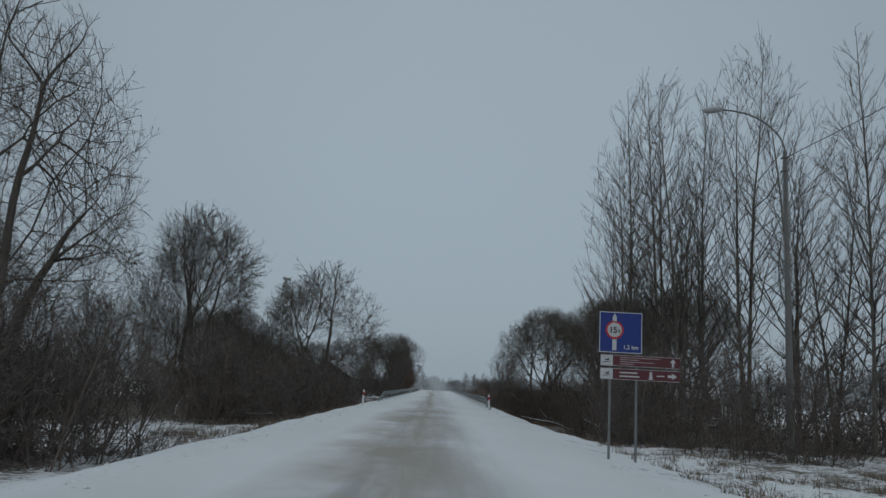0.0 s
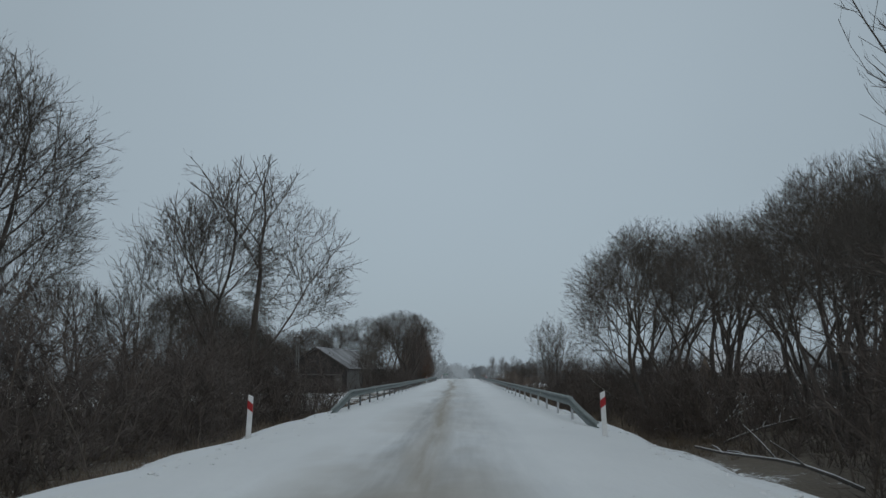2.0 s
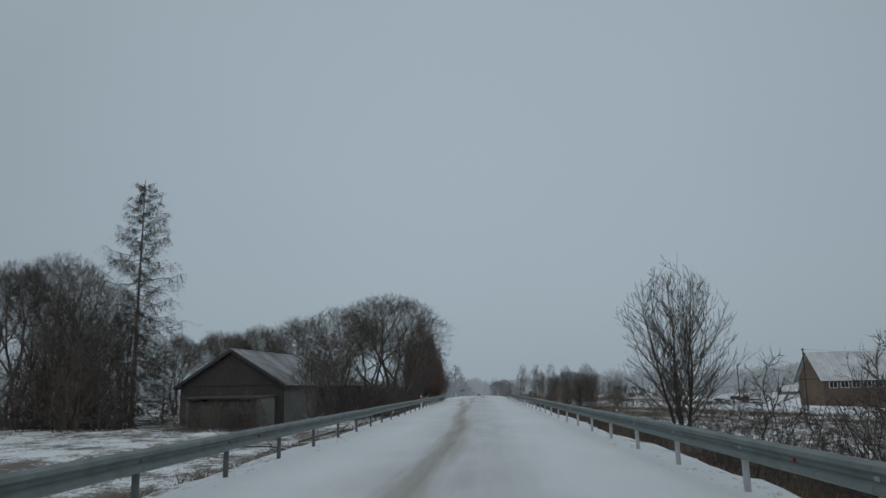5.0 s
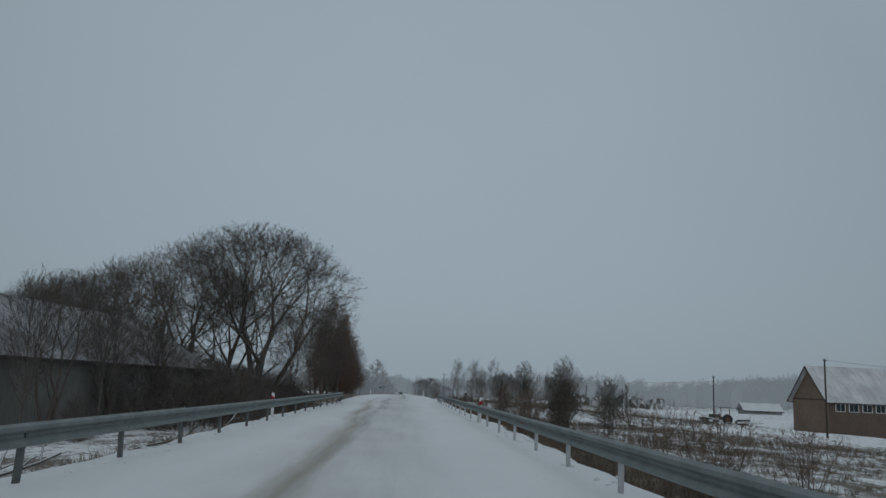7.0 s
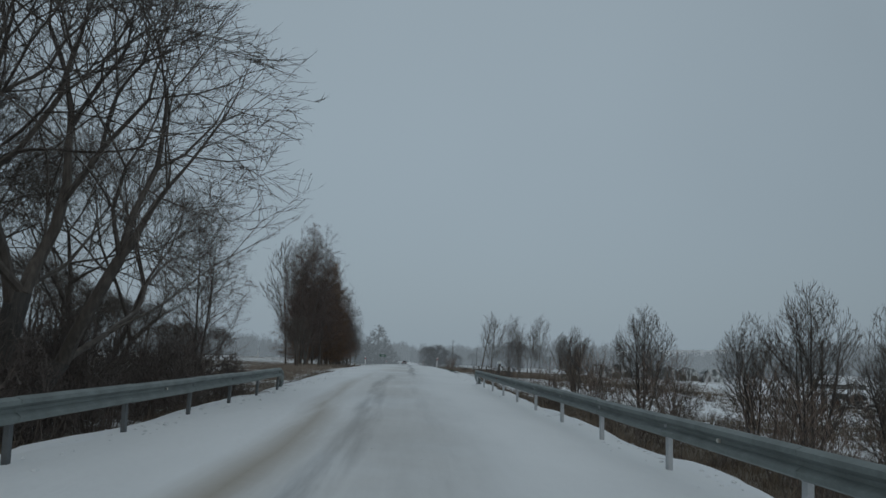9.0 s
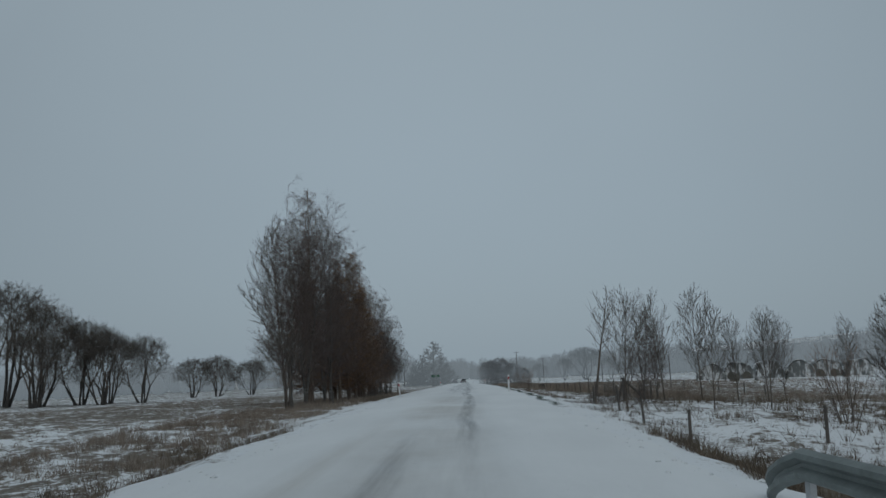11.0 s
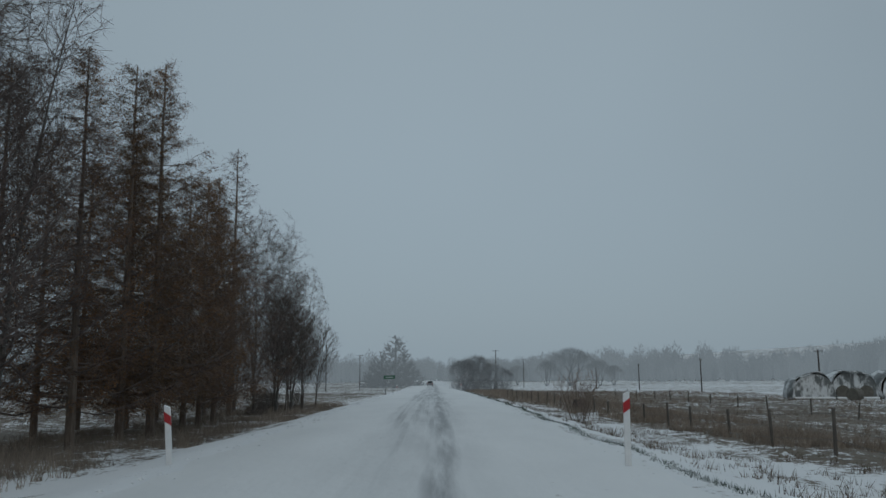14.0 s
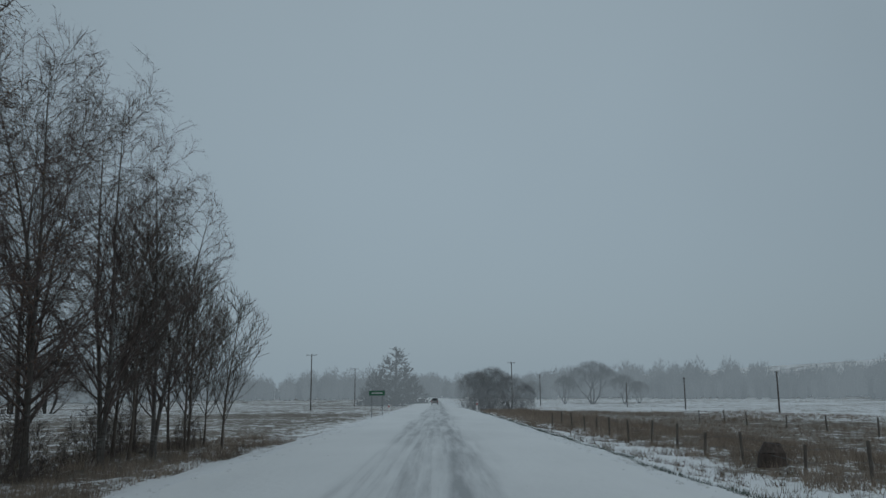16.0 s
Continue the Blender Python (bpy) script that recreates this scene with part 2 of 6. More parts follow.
def snow_road():
    """Packed snow: a trodden grey middle with wheel tracks, sanded brown before and on the bridge."""
    k = Mat("packed_snow", 0.6)
    x, y = k.axis(k.pos, 0), k.axis(k.pos, 1)
    sway = k.math("MULTIPLY", k.math("SUBTRACT", k.noise(0.05, 2, None, (0, 1, 0)), 0.5), 1.3)
    xs = k.math("ADD", x, sway)
    streak = k.noise(1.4, 5, None, (2.3, 0.13, 1), 0.6)
    blot = k.noise(0.3, 5, None, (1.2, 0.35, 1), 0.6)
    broad = k.noise(0.12, 3, None, (1.0, 0.5, 1))

    def track(at, wide):
        d = k.math("DIVIDE", k.math("ABSOLUTE", k.math("SUBTRACT", xs, at)), wide)
        return k.math("SUBTRACT", 1.0, k.math("MULTIPLY", d, d), True)

    zone = track(0.05, 1.75)
    past = k.ramp(k.math("DIVIDE", y, 400.0), (0.50, 0.0), (0.525, 1.0))
    far_on = k.ramp(k.math("DIVIDE", y, 400.0), (0.60, 0.0), (0.66, 1.0))
    near = k.math("SUBTRACT", 1.0, past)
    lines = k.math("MAXIMUM", k.math("MULTIPLY", track(-0.75, 0.42), near), k.math("MULTIPLY", track(0.62, 0.38), k.math("ADD", 0.4, past)))
    ribs = k.ramp(k.noise(2.0, 3, None, (2.2, 0.022, 1), 0.5), (0.40, 0.25), (0.56, 1.0))
    wide_on = k.ramp(k.math("DIVIDE", y, 400.0), (0.635, 0.0), (0.685, 1.0))
    band = k.math("MAXIMUM", track(0.15, 0.85), k.math("MULTIPLY", track(-0.1, 1.5), wide_on))
    band = k.math("MULTIPLY", k.ramp(band, (0.0, 0.0), (0.4, 1.0)), far_on)
    lines = k.math("MAXIMUM", lines, k.math("MULTIPLY", band, ribs))
    zone = k.math("MULTIPLY", zone, k.ramp(k.math("DIVIDE", y, 400.0), (0.05, 0.9), (0.20, 0.5), (0.45, 0.3), (0.62, 0.3), (0.66, 0.6)))
    worn = k.math("MULTIPLY", zone, k.ramp(k.math("ADD", k.math("MULTIPLY", streak, 0.45), k.math("MULTIPLY", blot, 0.55)), (0.36, 0.1), (0.60, 1.0)))
    worn = k.math("MAXIMUM", worn, k.math("MULTIPLY", lines, k.ramp(streak, (0.32, 0.25), (0.62, 0.95))))
    early = k.ramp(k.math("DIVIDE", y, 400.0), (0.0, 1.0), (0.40, 0.8), (0.50, 0.3), (0.56, 0.0))
    patchy = k.noise(0.16, 4, None, (1.3, 0.7, 1), 0.6)
    slant = k.noise(0.5, 5, None, (2.2, 0.12, 1), 0.65)
    sand = k.math("MULTIPLY", k.math("MULTIPLY", track(-0.5, 1.9), k.ramp(k.math("DIVIDE", y, 400.0), (0.10, 1.0), (0.14, 0.35), (0.5, 0.3), (0.57, 0.4), (0.61, 0.0))), k.ramp(patchy, (0.38, 0.10), (0.56, 0.95)))
    path = k.math("MULTIPLY", k.ramp(k.math("DIVIDE", y, 400.0), (0.10, 0.08), (0.325, 0.28), (0.375, 0.48), (0.44, 0.8)), -2.5)
    off = k.math("DIVIDE", k.math("ABSOLUTE", k.math("SUBTRACT", xs, path)), 0.62)
    streaks = k.math("MULTIPLY", k.math("MULTIPLY", k.math("SUBTRACT", 1.0, off, True), early), k.ramp(slant, (0.36, 0.45), (0.56, 1.0)))
    sand = k.math("MAXIMUM", sand, k.math("MULTIPLY", streaks, 1.15, True))
    clean = k.mix(k.ramp(blot, (0.3, 0), (0.7, 1)), (0.76, 0.78, 0.79), (0.68, 0.70, 0.71))
    c = k.mix(k.math("MULTIPLY", worn, 0.85), clean, (0.32, 0.335, 0.35))
    c = k.mix(k.math("MULTIPLY", sand, 0.9), c, (0.28, 0.235, 0.175))
    crumbs = k.ramp(k.noise(3.2, 4, None, (1, 0.6, 1), 0.75), (0.70, 0), (0.74, 0.7))
    c = k.mix(crumbs, c, (0.16, 0.14, 0.12))
    k.colour(c)
    return k.bump(k.math("SUBTRACT", k.noise(5, 5, None, (1, 0.5, 1)), k.math("MULTIPLY", worn, 0.6)), 0.4, 0.05).m


GROUND_MAT, ROAD_MAT = snow_ground(), snow_road()
SNOW_CAP = paint("snow", SNOW, 0.7, 0, 0.06)
GALV = paint("galvanised_steel", (0.205, 0.238, 0.232), 0.6, 0.15, 0.35, 2.0)
GALV_DARK = paint("weathered_steel", (0.13, 0.14, 0.145), 0.6, 0.3, 0.35)
POST_FROST = paint("frosted_steel", (0.50, 0.52, 0.54), 0.7, 0.0, 0.2)
WHITE = paint("white_plastic", (0.78, 0.79, 0.80), 0.45, 0, 0.15)
RED = paint("red_reflector", (0.42, 0.02, 0.025), 0.4)
AMBER = paint("amber_reflector", (0.75, 0.72, 0.66), 0.3)
BLUE = paint("blue_sheet", (0.008, 0.032, 0.22), 0.4, 0, 0.12)
MAROON = paint("maroon_sheet", (0.10, 0.02, 0.028), 0.45, 0, 0.15)
SIGN_WHITE = paint("white_sheet", (0.52, 0.54, 0.56), 0.45, 0, 0.1)
SIGN_RED = paint("red_sheet", (0.50, 0.03, 0.03), 0.4, 0, 0.1)
BLACK = paint("black_sheet", (0.015, 0.015, 0.016), 0.5)
GREEN = paint("green_sheet", (0.02, 0.11, 0.06), 0.45, 0, 0.1)
TUBE = paint("grey_tube", (0.22, 0.23, 0.235), 0.5, 0.4)
CONCRETE = paint("concrete", (0.19, 0.19, 0.185), 0.85, 0, 0.3, 2.0)
WOOD_POST = paint("weathered_wood", (0.135, 0.12, 0.107), 0.9, 0, 0.4, 4.0)
POLE_WOOD = paint("tarred_wood", (0.075, 0.064, 0.056), 0.9, 0, 0.4, 4.0)
LAMP_GREY = paint("lamp_housing", (0.45, 0.46, 0.47), 0.45)



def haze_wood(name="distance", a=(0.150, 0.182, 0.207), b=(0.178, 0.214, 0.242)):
    """Woods so far off that the haze of falling snow is painted in, as a pale grey glow of their own."""
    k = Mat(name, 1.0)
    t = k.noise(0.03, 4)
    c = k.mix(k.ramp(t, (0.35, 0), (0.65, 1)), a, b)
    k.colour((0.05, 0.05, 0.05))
    # Emission stands in for haze; the wood itself gives no light.
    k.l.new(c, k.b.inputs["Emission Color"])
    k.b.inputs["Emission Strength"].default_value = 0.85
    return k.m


HAZE_GLOW = haze_wood()
HAZE_GLOW_TREE = haze_wood("haze_glow_tree", (0.088, 0.106, 0.120), (0.112, 0.134, 0.150))
# Twig colour paled to stand in for haze, not rime.
TWIG_HAZED = bark("hazed_twig", (0.15, 0.155, 0.16), (0.23, 0.235, 0.24), 0.4)

# ---- building helpers ----


def mesh_part(name, me, mat, parent=None, label=""):
    ob = new(name, me)
    if not me.materials:
        me.materials.append(mat)
    ob.parent = parent
    return tagged(ob, label)


def part(name, bm, mat, parent=None, label="", smooth=False):
    """Links a bmesh as one mesh object under a thing or a part."""
    me = bpy.data.meshes.new(name)
    bm.to_mesh(me)
    bm.free()
    if smooth:
        me.polygons.foreach_set("use_smooth", [True] * len(me.polygons))
    return mesh_part(name, me, mat, parent, label)


def thing(name, x, y, z, label, category, group="", rz=0.0, kind=""):
    ob = new(name)
    ob.empty_display_size = 0.2
    ob.matrix_basis = pose(x, y, z, 0, 0, rz)
    return tagged(ob, label, category, group, kind)


def box(bm, c, s, m=None, bevel=0.0):
    r = bmesh.ops.create_cube(bm, size=1.0, matrix=(m or Matrix()) @ Matrix.LocRotScale(c, None, s))
    if bevel:
        edges = list({e for v in r["verts"] for e in v.link_edges})
        bmesh.ops.bevel(bm, geom=edges, offset=bevel, segments=1, affect="EDGES")
    return bm


def rod(bm, a, b, ra, rb=None, sides=8):
    """A tapered round bar from a to b."""
    a, b = Vector(a), Vector(b)
    turn = (b - a).to_track_quat("Z", "Y").to_matrix().to_4x4()
    bmesh.ops.create_cone(bm, cap_ends=True, segments=sides, radius1=ra, radius2=ra if rb is None else rb, depth=(b - a).length,
                          matrix=Matrix.Translation((a + b) / 2) @ turn)
    return bm


def plate(bm, pts, y, thick=0.004):
    """A flat outline in x, z, facing -y, with thickness."""
    f = bm.faces.new([bm.verts.new((x, y, z)) for x, z in pts])
    g = bmesh.ops.extrude_face_region(bm, geom=[f])
    bmesh.ops.translate(bm, vec=(0, thick, 0), verts=[v for v in g["geom"] if isinstance(v, bmesh.types.BMVert)])
    bmesh.ops.recalc_face_normals(bm, faces=bm.faces)
    return bm


def rect(x0, z0, x1, z1):
    return [(x0, z0), (x1, z0), (x1, z1), (x0, z1)]


def disc(cx, cz, r, n=28):
    return [(cx + r * math.cos(2 * math.pi * k / n), cz + r * math.sin(2 * math.pi * k / n)) for k in range(n)]


def letters(name, text, size, x, y, z, mat, parent):
    cu = bpy.data.curves.new(name, "FONT")
    cu.body, cu.size, cu.extrude, cu.offset = text, size, 0.002, size * 0.022
    cu.materials.append(mat)
    ob = new(name, cu)
    ob.parent, ob.matrix_basis = parent, pose(x, y, z, 90, 0, 0)
    return ob


# ---- the lie of the land ----


def smooth(a, b, v):
    t = min(1.0, max(0.0, (v - a) / (b - a)))
    return t * t * (3 - 2 * t)


def road_z(y):
    """The road is level, then tips over into a long gentle fall."""
    if y < 200:
        return 0.0
    if y < 300:
        return -0.013 * (y - 200) ** 2 / 200
    if y < 520:
        return -0.65 - 0.013 * (y - 300)
    return -3.51


def road_x(y):
    """Where the road's middle lies: straight, then a faint bend to the west."""
    return 0.0 if y < 300 else -1.7 * ((y - 300) / 162) ** 2 if y < 462 else -1.7 - 0.021 * (y - 462)


def verge(y, left):
    """How far the land beside the road lies below it."""
    if left:
        return 0.75 + 0.5 * smooth(55, 85, y) - 0.75 * smooth(185, 225, y) + 0.25 * smooth(255, 280, y)
    return 0.35 + 0.7 * smooth(26, 44, y) + 0.25 * smooth(55, 75, y) - 0.95 * smooth(196, 222, y) + 0.25 * smooth(225, 260, y)


def wobble(x, y, s):
    return noise.noise((x * s, y * s, 3.7))


def ground_z(x, y):
    x -= road_x(y)
    left = x < 0
    edge = (4.55 if left else 4.4) + 0.35 * wobble(0, y, 0.35) + 0.12 * wobble(0, y, 1.7)
    away = abs(x) - edge
    base = road_z(y)
    if away <= 0:
        return base - 0.05
    run = 2.6 if y < 200 else 3.4
    drop = verge(y, left)
    z = base - 0.05 - drop * smooth(0, run, away)
    rough = smooth(0.2, 2.5, away)
    z += rough * (0.16 * wobble(x, y, 0.45) + 0.07 * wobble(x, y, 1.6) + 0.03 * wobble(x, y, 4.1))
    if not left:  # the field falls away towards a valley in the east
        z -= 0.047 * min(max(0.0, x - 12), 70) * smooth(60, 120, y) * (1 - 0.8 * smooth(245, 310, y))
    z += 20 * smooth(170, 380, x) * smooth(120, 350, y) + 7 * smooth(620, 900, y) * smooth(40, 260, abs(x))
    return z + 0.6 * smooth(30, 120, away) * wobble(x, y, 0.02)


def axis_steps(stops):
    out = []
    for (a, b, step) in stops:
        out += list(np.arange(a, b, step))
    return out + [stops[-1][1]]


def land():
    xs = axis_steps([(-900, -300, 60), (-300, -100, 16), (-100, -40, 4), (-40, -16, 1.2), (-16, -4.2, 0.4), (-4.2, 4.0, 4.1), (4.0, 16, 0.4),
                     (16, 40, 1.2), (40, 100, 4), (100, 300, 16), (300, 900, 60)])
    ys = axis_steps([(-220, -20, 20), (-20, 0, 2), (0, 310, 0.8), (310, 420, 2.5), (420, 700, 10), (700, 1500, 50)])
    verts = [(x, y, ground_z(x, y)) for y in ys for x in xs]
    w = len(xs)
    faces = [(r * w + c, r * w + c + 1, r * w + w + c + 1, r * w + w + c) for r in range(len(ys) - 1) for c in range(w - 1)]
    me = bpy.data.meshes.new("ground")
    me.from_pydata(verts, [], faces)
    me.polygons.foreach_set("use_smooth", [True] * len(me.polygons))
    return tagged(mesh_part("ground", me, GROUND_MAT), "rough winter grassland under thin patchy snow", "ground", kind="structure")


def road():
    xs = [-4.5, -4.15, -3.6, -2.6, -1.5, -1.05, -0.6, 0.0, 0.5, 0.95, 1.4, 2.4, 3.4, 4.0, 4.35]
    ys = axis_steps([(-60, 0, 4), (0, 310, 1.0), (310, 900, 6)])

    def z(x, y):
        lip = -0.06 * smooth(3.5, 4.45, abs(x)) - 0.01 * abs(x)
        rut = -0.018 if x in (-1.05, 0.0, 0.95) else 0.0
        return road_z(y) + 0.05 + lip + rut + 0.02 * wobble(x, y, 0.6)

    verts = [(x + road_x(y) + (0.25 * wobble(x, y, 0.5) if abs(x) > 4.1 else 0), y, z(x, y)) for y in ys for x in xs]
    w = len(xs)
    faces = [(r * w + c, r * w + c + 1, r * w + w + c + 1, r * w + w + c) for r in range(len(ys) - 1) for c in range(w - 1)]
    me = bpy.data.meshes.new("road")
    me.from_pydata(verts, [], faces)
    me.polygons.foreach_set("use_smooth", [True] * len(me.polygons))
    return tagged(mesh_part("road", me, ROAD_MAT), "straight country road under packed snow with slushy wheel tracks", "road", kind="structure")


land()
road()

# ---- trees ----
UP = Vector((0, 0, 1))


def tubes(runs, shoots=None):
    """One mesh of tapered tubes (each run is points, radii and sides) and of slim single shoots."""
    verts, faces = [], []
    for pts, radii, k in runs:
        base = len(verts)
        d = (pts[-1] - pts[0]).normalized()
        u = d.orthogonal().normalized()
        v = d.cross(u)
        ring = [(u * math.cos(2 * math.pi * q / k) + v * math.sin(2 * math.pi * q / k)) for q in range(k)]
        for p, r in zip(pts, radii):
            verts += [tuple(p + e * r) for e in ring]
        for s in range(len(pts) - 1):
            for q in range(k):
                a, b = base + s * k + q, base + s * k + (q + 1) % k
                faces.append((a, b, b + k, a + k))
    if shoots is not None and len(shoots):
        base = len(verts)
        verts += shoots.reshape(-1, 3).tolist()
        faces += [(base + 3 * q, base + 3 * q + 1, base + 3 * q + 2) for q in range(len(shoots))]
    me = bpy.data.meshes.new("branches")
    me.from_pydata(verts, [], faces)
    return me


def unit(v):
    return v / (np.linalg.norm(v, axis=1, keepdims=True) + 1e-9)


def side_shoots(rng, a, b, per_m, ln, spread, up, core=0.0):
    """Starts and ends of the shoots that leave the twigs a-b sideways, bending up or down."""
    way = b - a
    far = np.linalg.norm(way, axis=1)
    idx = np.repeat(np.arange(len(a)), rng.poisson(per_m * far))
    p = a[idx] + way[idx] * rng.uniform(0.05, 1.0, (len(idx), 1))
    d = unit(way[idx])
    side = unit(np.cross(d, rng.normal(0, 1, d.shape)))
    out = unit(p - np.array((0, 0, core * 0.7))) * 0.55 if core else 0.0
    w = unit(d + out + side * spread * rng.uniform(0.5, 1.3, (len(idx), 1)) + np.array((0, 0, up)))
    return p, p + w * ln * rng.uniform(0.4, 1.2, (len(idx), 1))


def slivers(rng, a, b, width):
    """Triangles that taper from a to b."""
    s = unit(np.cross(b - a, rng.normal(0, 1, a.shape))) * width * rng.uniform(0.7, 1.3, (len(a), 1))
    return np.stack([a - s, a + s, b], axis=1)


def blades(rng, spots, size, slim=0.4, drift=0.1):
    """Small needle tufts at and about the given spots."""
    p = np.array(spots) + rng.normal(0, drift, (len(spots), 3))
    d = unit(rng.normal(0, 1, p.shape)) * size * rng.uniform(0.5, 1.5, (len(p), 1))
    return tubes([], slivers(rng, p, p + d * 2, size * slim))


def bare_tree(rng, h, stems, targets, bf, rise, r_tip, power=2.35, straight=4, grow=(), width=0.011):
    """Branches grown from the stems to points spread through the crown, each joined where the way from the root stays short and rising,
    then fine shoots off the thin ones. Returns tubes for the trunk, the limbs and the twigs, and the shoots."""
    pos, par, path = [], [], []
    for line in stems:
        prev, way = -1, 0.0
        for p in line:
            if prev >= 0:
                way += (p - Vector(pos[prev])).length
            pos.append(tuple(p)), par.append(prev), path.append(way)
            prev = len(pos) - 1
    n0, n = len(pos), len(targets)
    P = np.zeros((n0 + n, 3))
    P[:n0] = pos
    L = np.zeros(n0 + n)
    L[:n0] = path
    par += [-1] * n
    root = np.array(stems[0][0])
    T = np.array(targets)
    T = T[np.argsort(np.linalg.norm((T - root) * (1, 1, 0.8), axis=1) + rng.normal(0, 0.03 * h, n))]
    for k, t in enumerate(T):
        m = n0 + k
        d = t - P[:m]
        far = np.linalg.norm(d, axis=1) + 1e-6
        cost = far * (1 + 2.2 * np.maximum(0, rise - d[:, 2] / far)) + bf * L[:m]
        cost[:1] += 0.3 * h
        i = int(np.argmin(cost))
        # a bend on the way keeps long shoots from being straight sticks
        P[m], L[m], par[m] = t, L[i] + far[i], i
    m = n0 + n
    kids = np.zeros(m, int)
    for i in range(m - 1, -1, -1):
        if par[i] >= 0:
            kids[par[i]] += 1
    acc = np.where(kids == 0, r_tip ** power, 0.0)
    main = np.full(m, -1)
    order = list(range(m - 1, n0 - 1, -1)) + [i for i in range(n0 - 1, -1, -1)]
    for i in order:
        acc[i] = max(acc[i], r_tip ** power)
        if par[i] >= 0:
            acc[par[i]] += acc[i]
    R = acc ** (1 / power)
    for i in range(n0, m):
        if main[par[i]] < 0 or R[i] > R[main[par[i]]]:
            main[par[i]] = i
    inner = np.array([i for i in range(n0, m) if main[i] >= 0])
    up = np.array(par)
    for _ in range(straight):
        P[inner] = 0.4 * P[inner] + 0.3 * P[up[inner]] + 0.3 * P[main[inner]]
    trunk, limbs, twigs = [], [], []
    at = 0
    for line in stems:
        ids = range(at, at + len(line))
        trunk.append(([Vector(P[i]) for i in ids], [max(R[i], r_tip) * (1.15 if i == at else 1.0) for i in ids], 8))
        at += len(line)
    big = max(R.max() * 0.22, r_tip * 2.4)
    for i in range(n0, m):
        a, b = Vector(P[par[i]]), Vector(P[i])
        ra, rb = min(R[par[i]] * 0.9, R[i] * 1.25), R[i]
        if kids[i] == 0:
            rb = r_tip * 0.6
        if R[i] > big:
            mid = a.lerp(b, 0.5) + Vector(rng.normal(0, 0.05, 3)) * (b - a).length
            limbs.append(([a, mid, b], [ra, (ra + rb) / 2, rb], 5))
        else:
            twigs.append(([a, b], [ra, rb], 3))
    thin = [i for i in range(n0, m) if R[i] < r_tip * 3.2]
    a, b, made = P[up[thin]], P[thin], []
    for per_m, ln, spread, bias in grow:
        a, b = side_shoots(rng, a, b, per_m, ln, spread, bias)
        made.append(slivers(rng, a, b, width))
        width *= 0.75
    return trunk, limbs, twigs, np.concatenate(made) if made else None


def stem(rng, h, lean, az, n=7, wob=0.02, root=None, bend=0.0):
    tilt, out = radians(lean), []
    p = Vector(root or (0, 0, -0.3))
    for k in range(n + 1):
        out.append(p.copy())
        a = tilt * (1 + bend * k / n)
        w = Vector((math.sin(a) * math.cos(az), math.sin(a) * math.sin(az), math.cos(a))) + Vector(rng.normal(0, wob, 3))
        p = p + w.normalized() * (h / n)
    return out


def inside(rng, n, h, z0, wide, prof, shell=0.0):
    """Points in a crown of revolution between heights z0 and h, of half-width wide * prof(t)."""
    out = []
    while len(out) < n:
        t = rng.uniform(0, 1)
        w = prof(t)
        if rng.uniform(0, 1) > w * w + 0.04:
            continue
        r = wide * w * math.sqrt(rng.uniform(shell, 1)) * rng.uniform(0.93, 1.05)
        a = rng.uniform(0, 2 * math.pi)
        lump = 1 + 0.13 * math.sin(3 * a + 5 * t + n) + 0.08 * math.sin(7 * a - 4 * t)
        out.append((r * math.cos(a) * lump, r * math.sin(a) * lump, z0 + (h - z0) * t * (1 + 0.03 * math.sin(5 * a))))
    return out


def crust(rng, n, centre, radii, inner, low=-0.35, skew=0.0):
    """Points in the outer crust of an ellipsoid crown, fewer within."""
    out = []
    while len(out) < n:
        v = Vector(rng.normal(0, 1, 3)).normalized()
        if v.z < low:
            continue
        f = rng.uniform((inner if rng.uniform() < 0.78 else 0.15) ** 2.2, 1) ** (1 / 2.2)
        a = math.atan2(v.y, v.x)
        f *= 1 + 0.07 * math.sin(3 * a + 4 * v.z) + 0.06 * math.sin(6 * a - 5 * v.z + 1) + rng.normal(0, 0.02)
        out.append((centre[0] + v.x * radii[0] * f, centre[1] + v.y * radii[0] * f, centre[2] + v.z * radii[1] * f + skew * v.x))
    return out


def crown(*rows):
    """The room that a crown fills: its half-widths at heights, with a lumpy skin."""
    zs, ws = [r[0] for r in rows], [r[1] for r in rows]
    return lambda x, y, z: np.sqrt(x * x + y * y) < np.interp(z, zs, ws) * (1 + 0.08 * np.sin(3 * np.arctan2(y, x) + z * 0.8) + 0.05 * np.sin(7 * np.arctan2(y, x) - z))


def limb(rng, p, d, ln, n, rise, wander, room):
    pts = [p]
    for k in range(n):
        d = (d + UP * (rise / n) + Vector(rng.normal(0, wander, 3))).normalized()
        p = p + d * (ln / n)
        if not room(p.x, p.y, p.z):
            break
        pts.append(p)
    return pts


def leaning(rng, lean, az):
    a = radians(lean)
    return Vector((math.sin(a) * math.cos(az), math.sin(a) * math.sin(az), math.cos(a)))


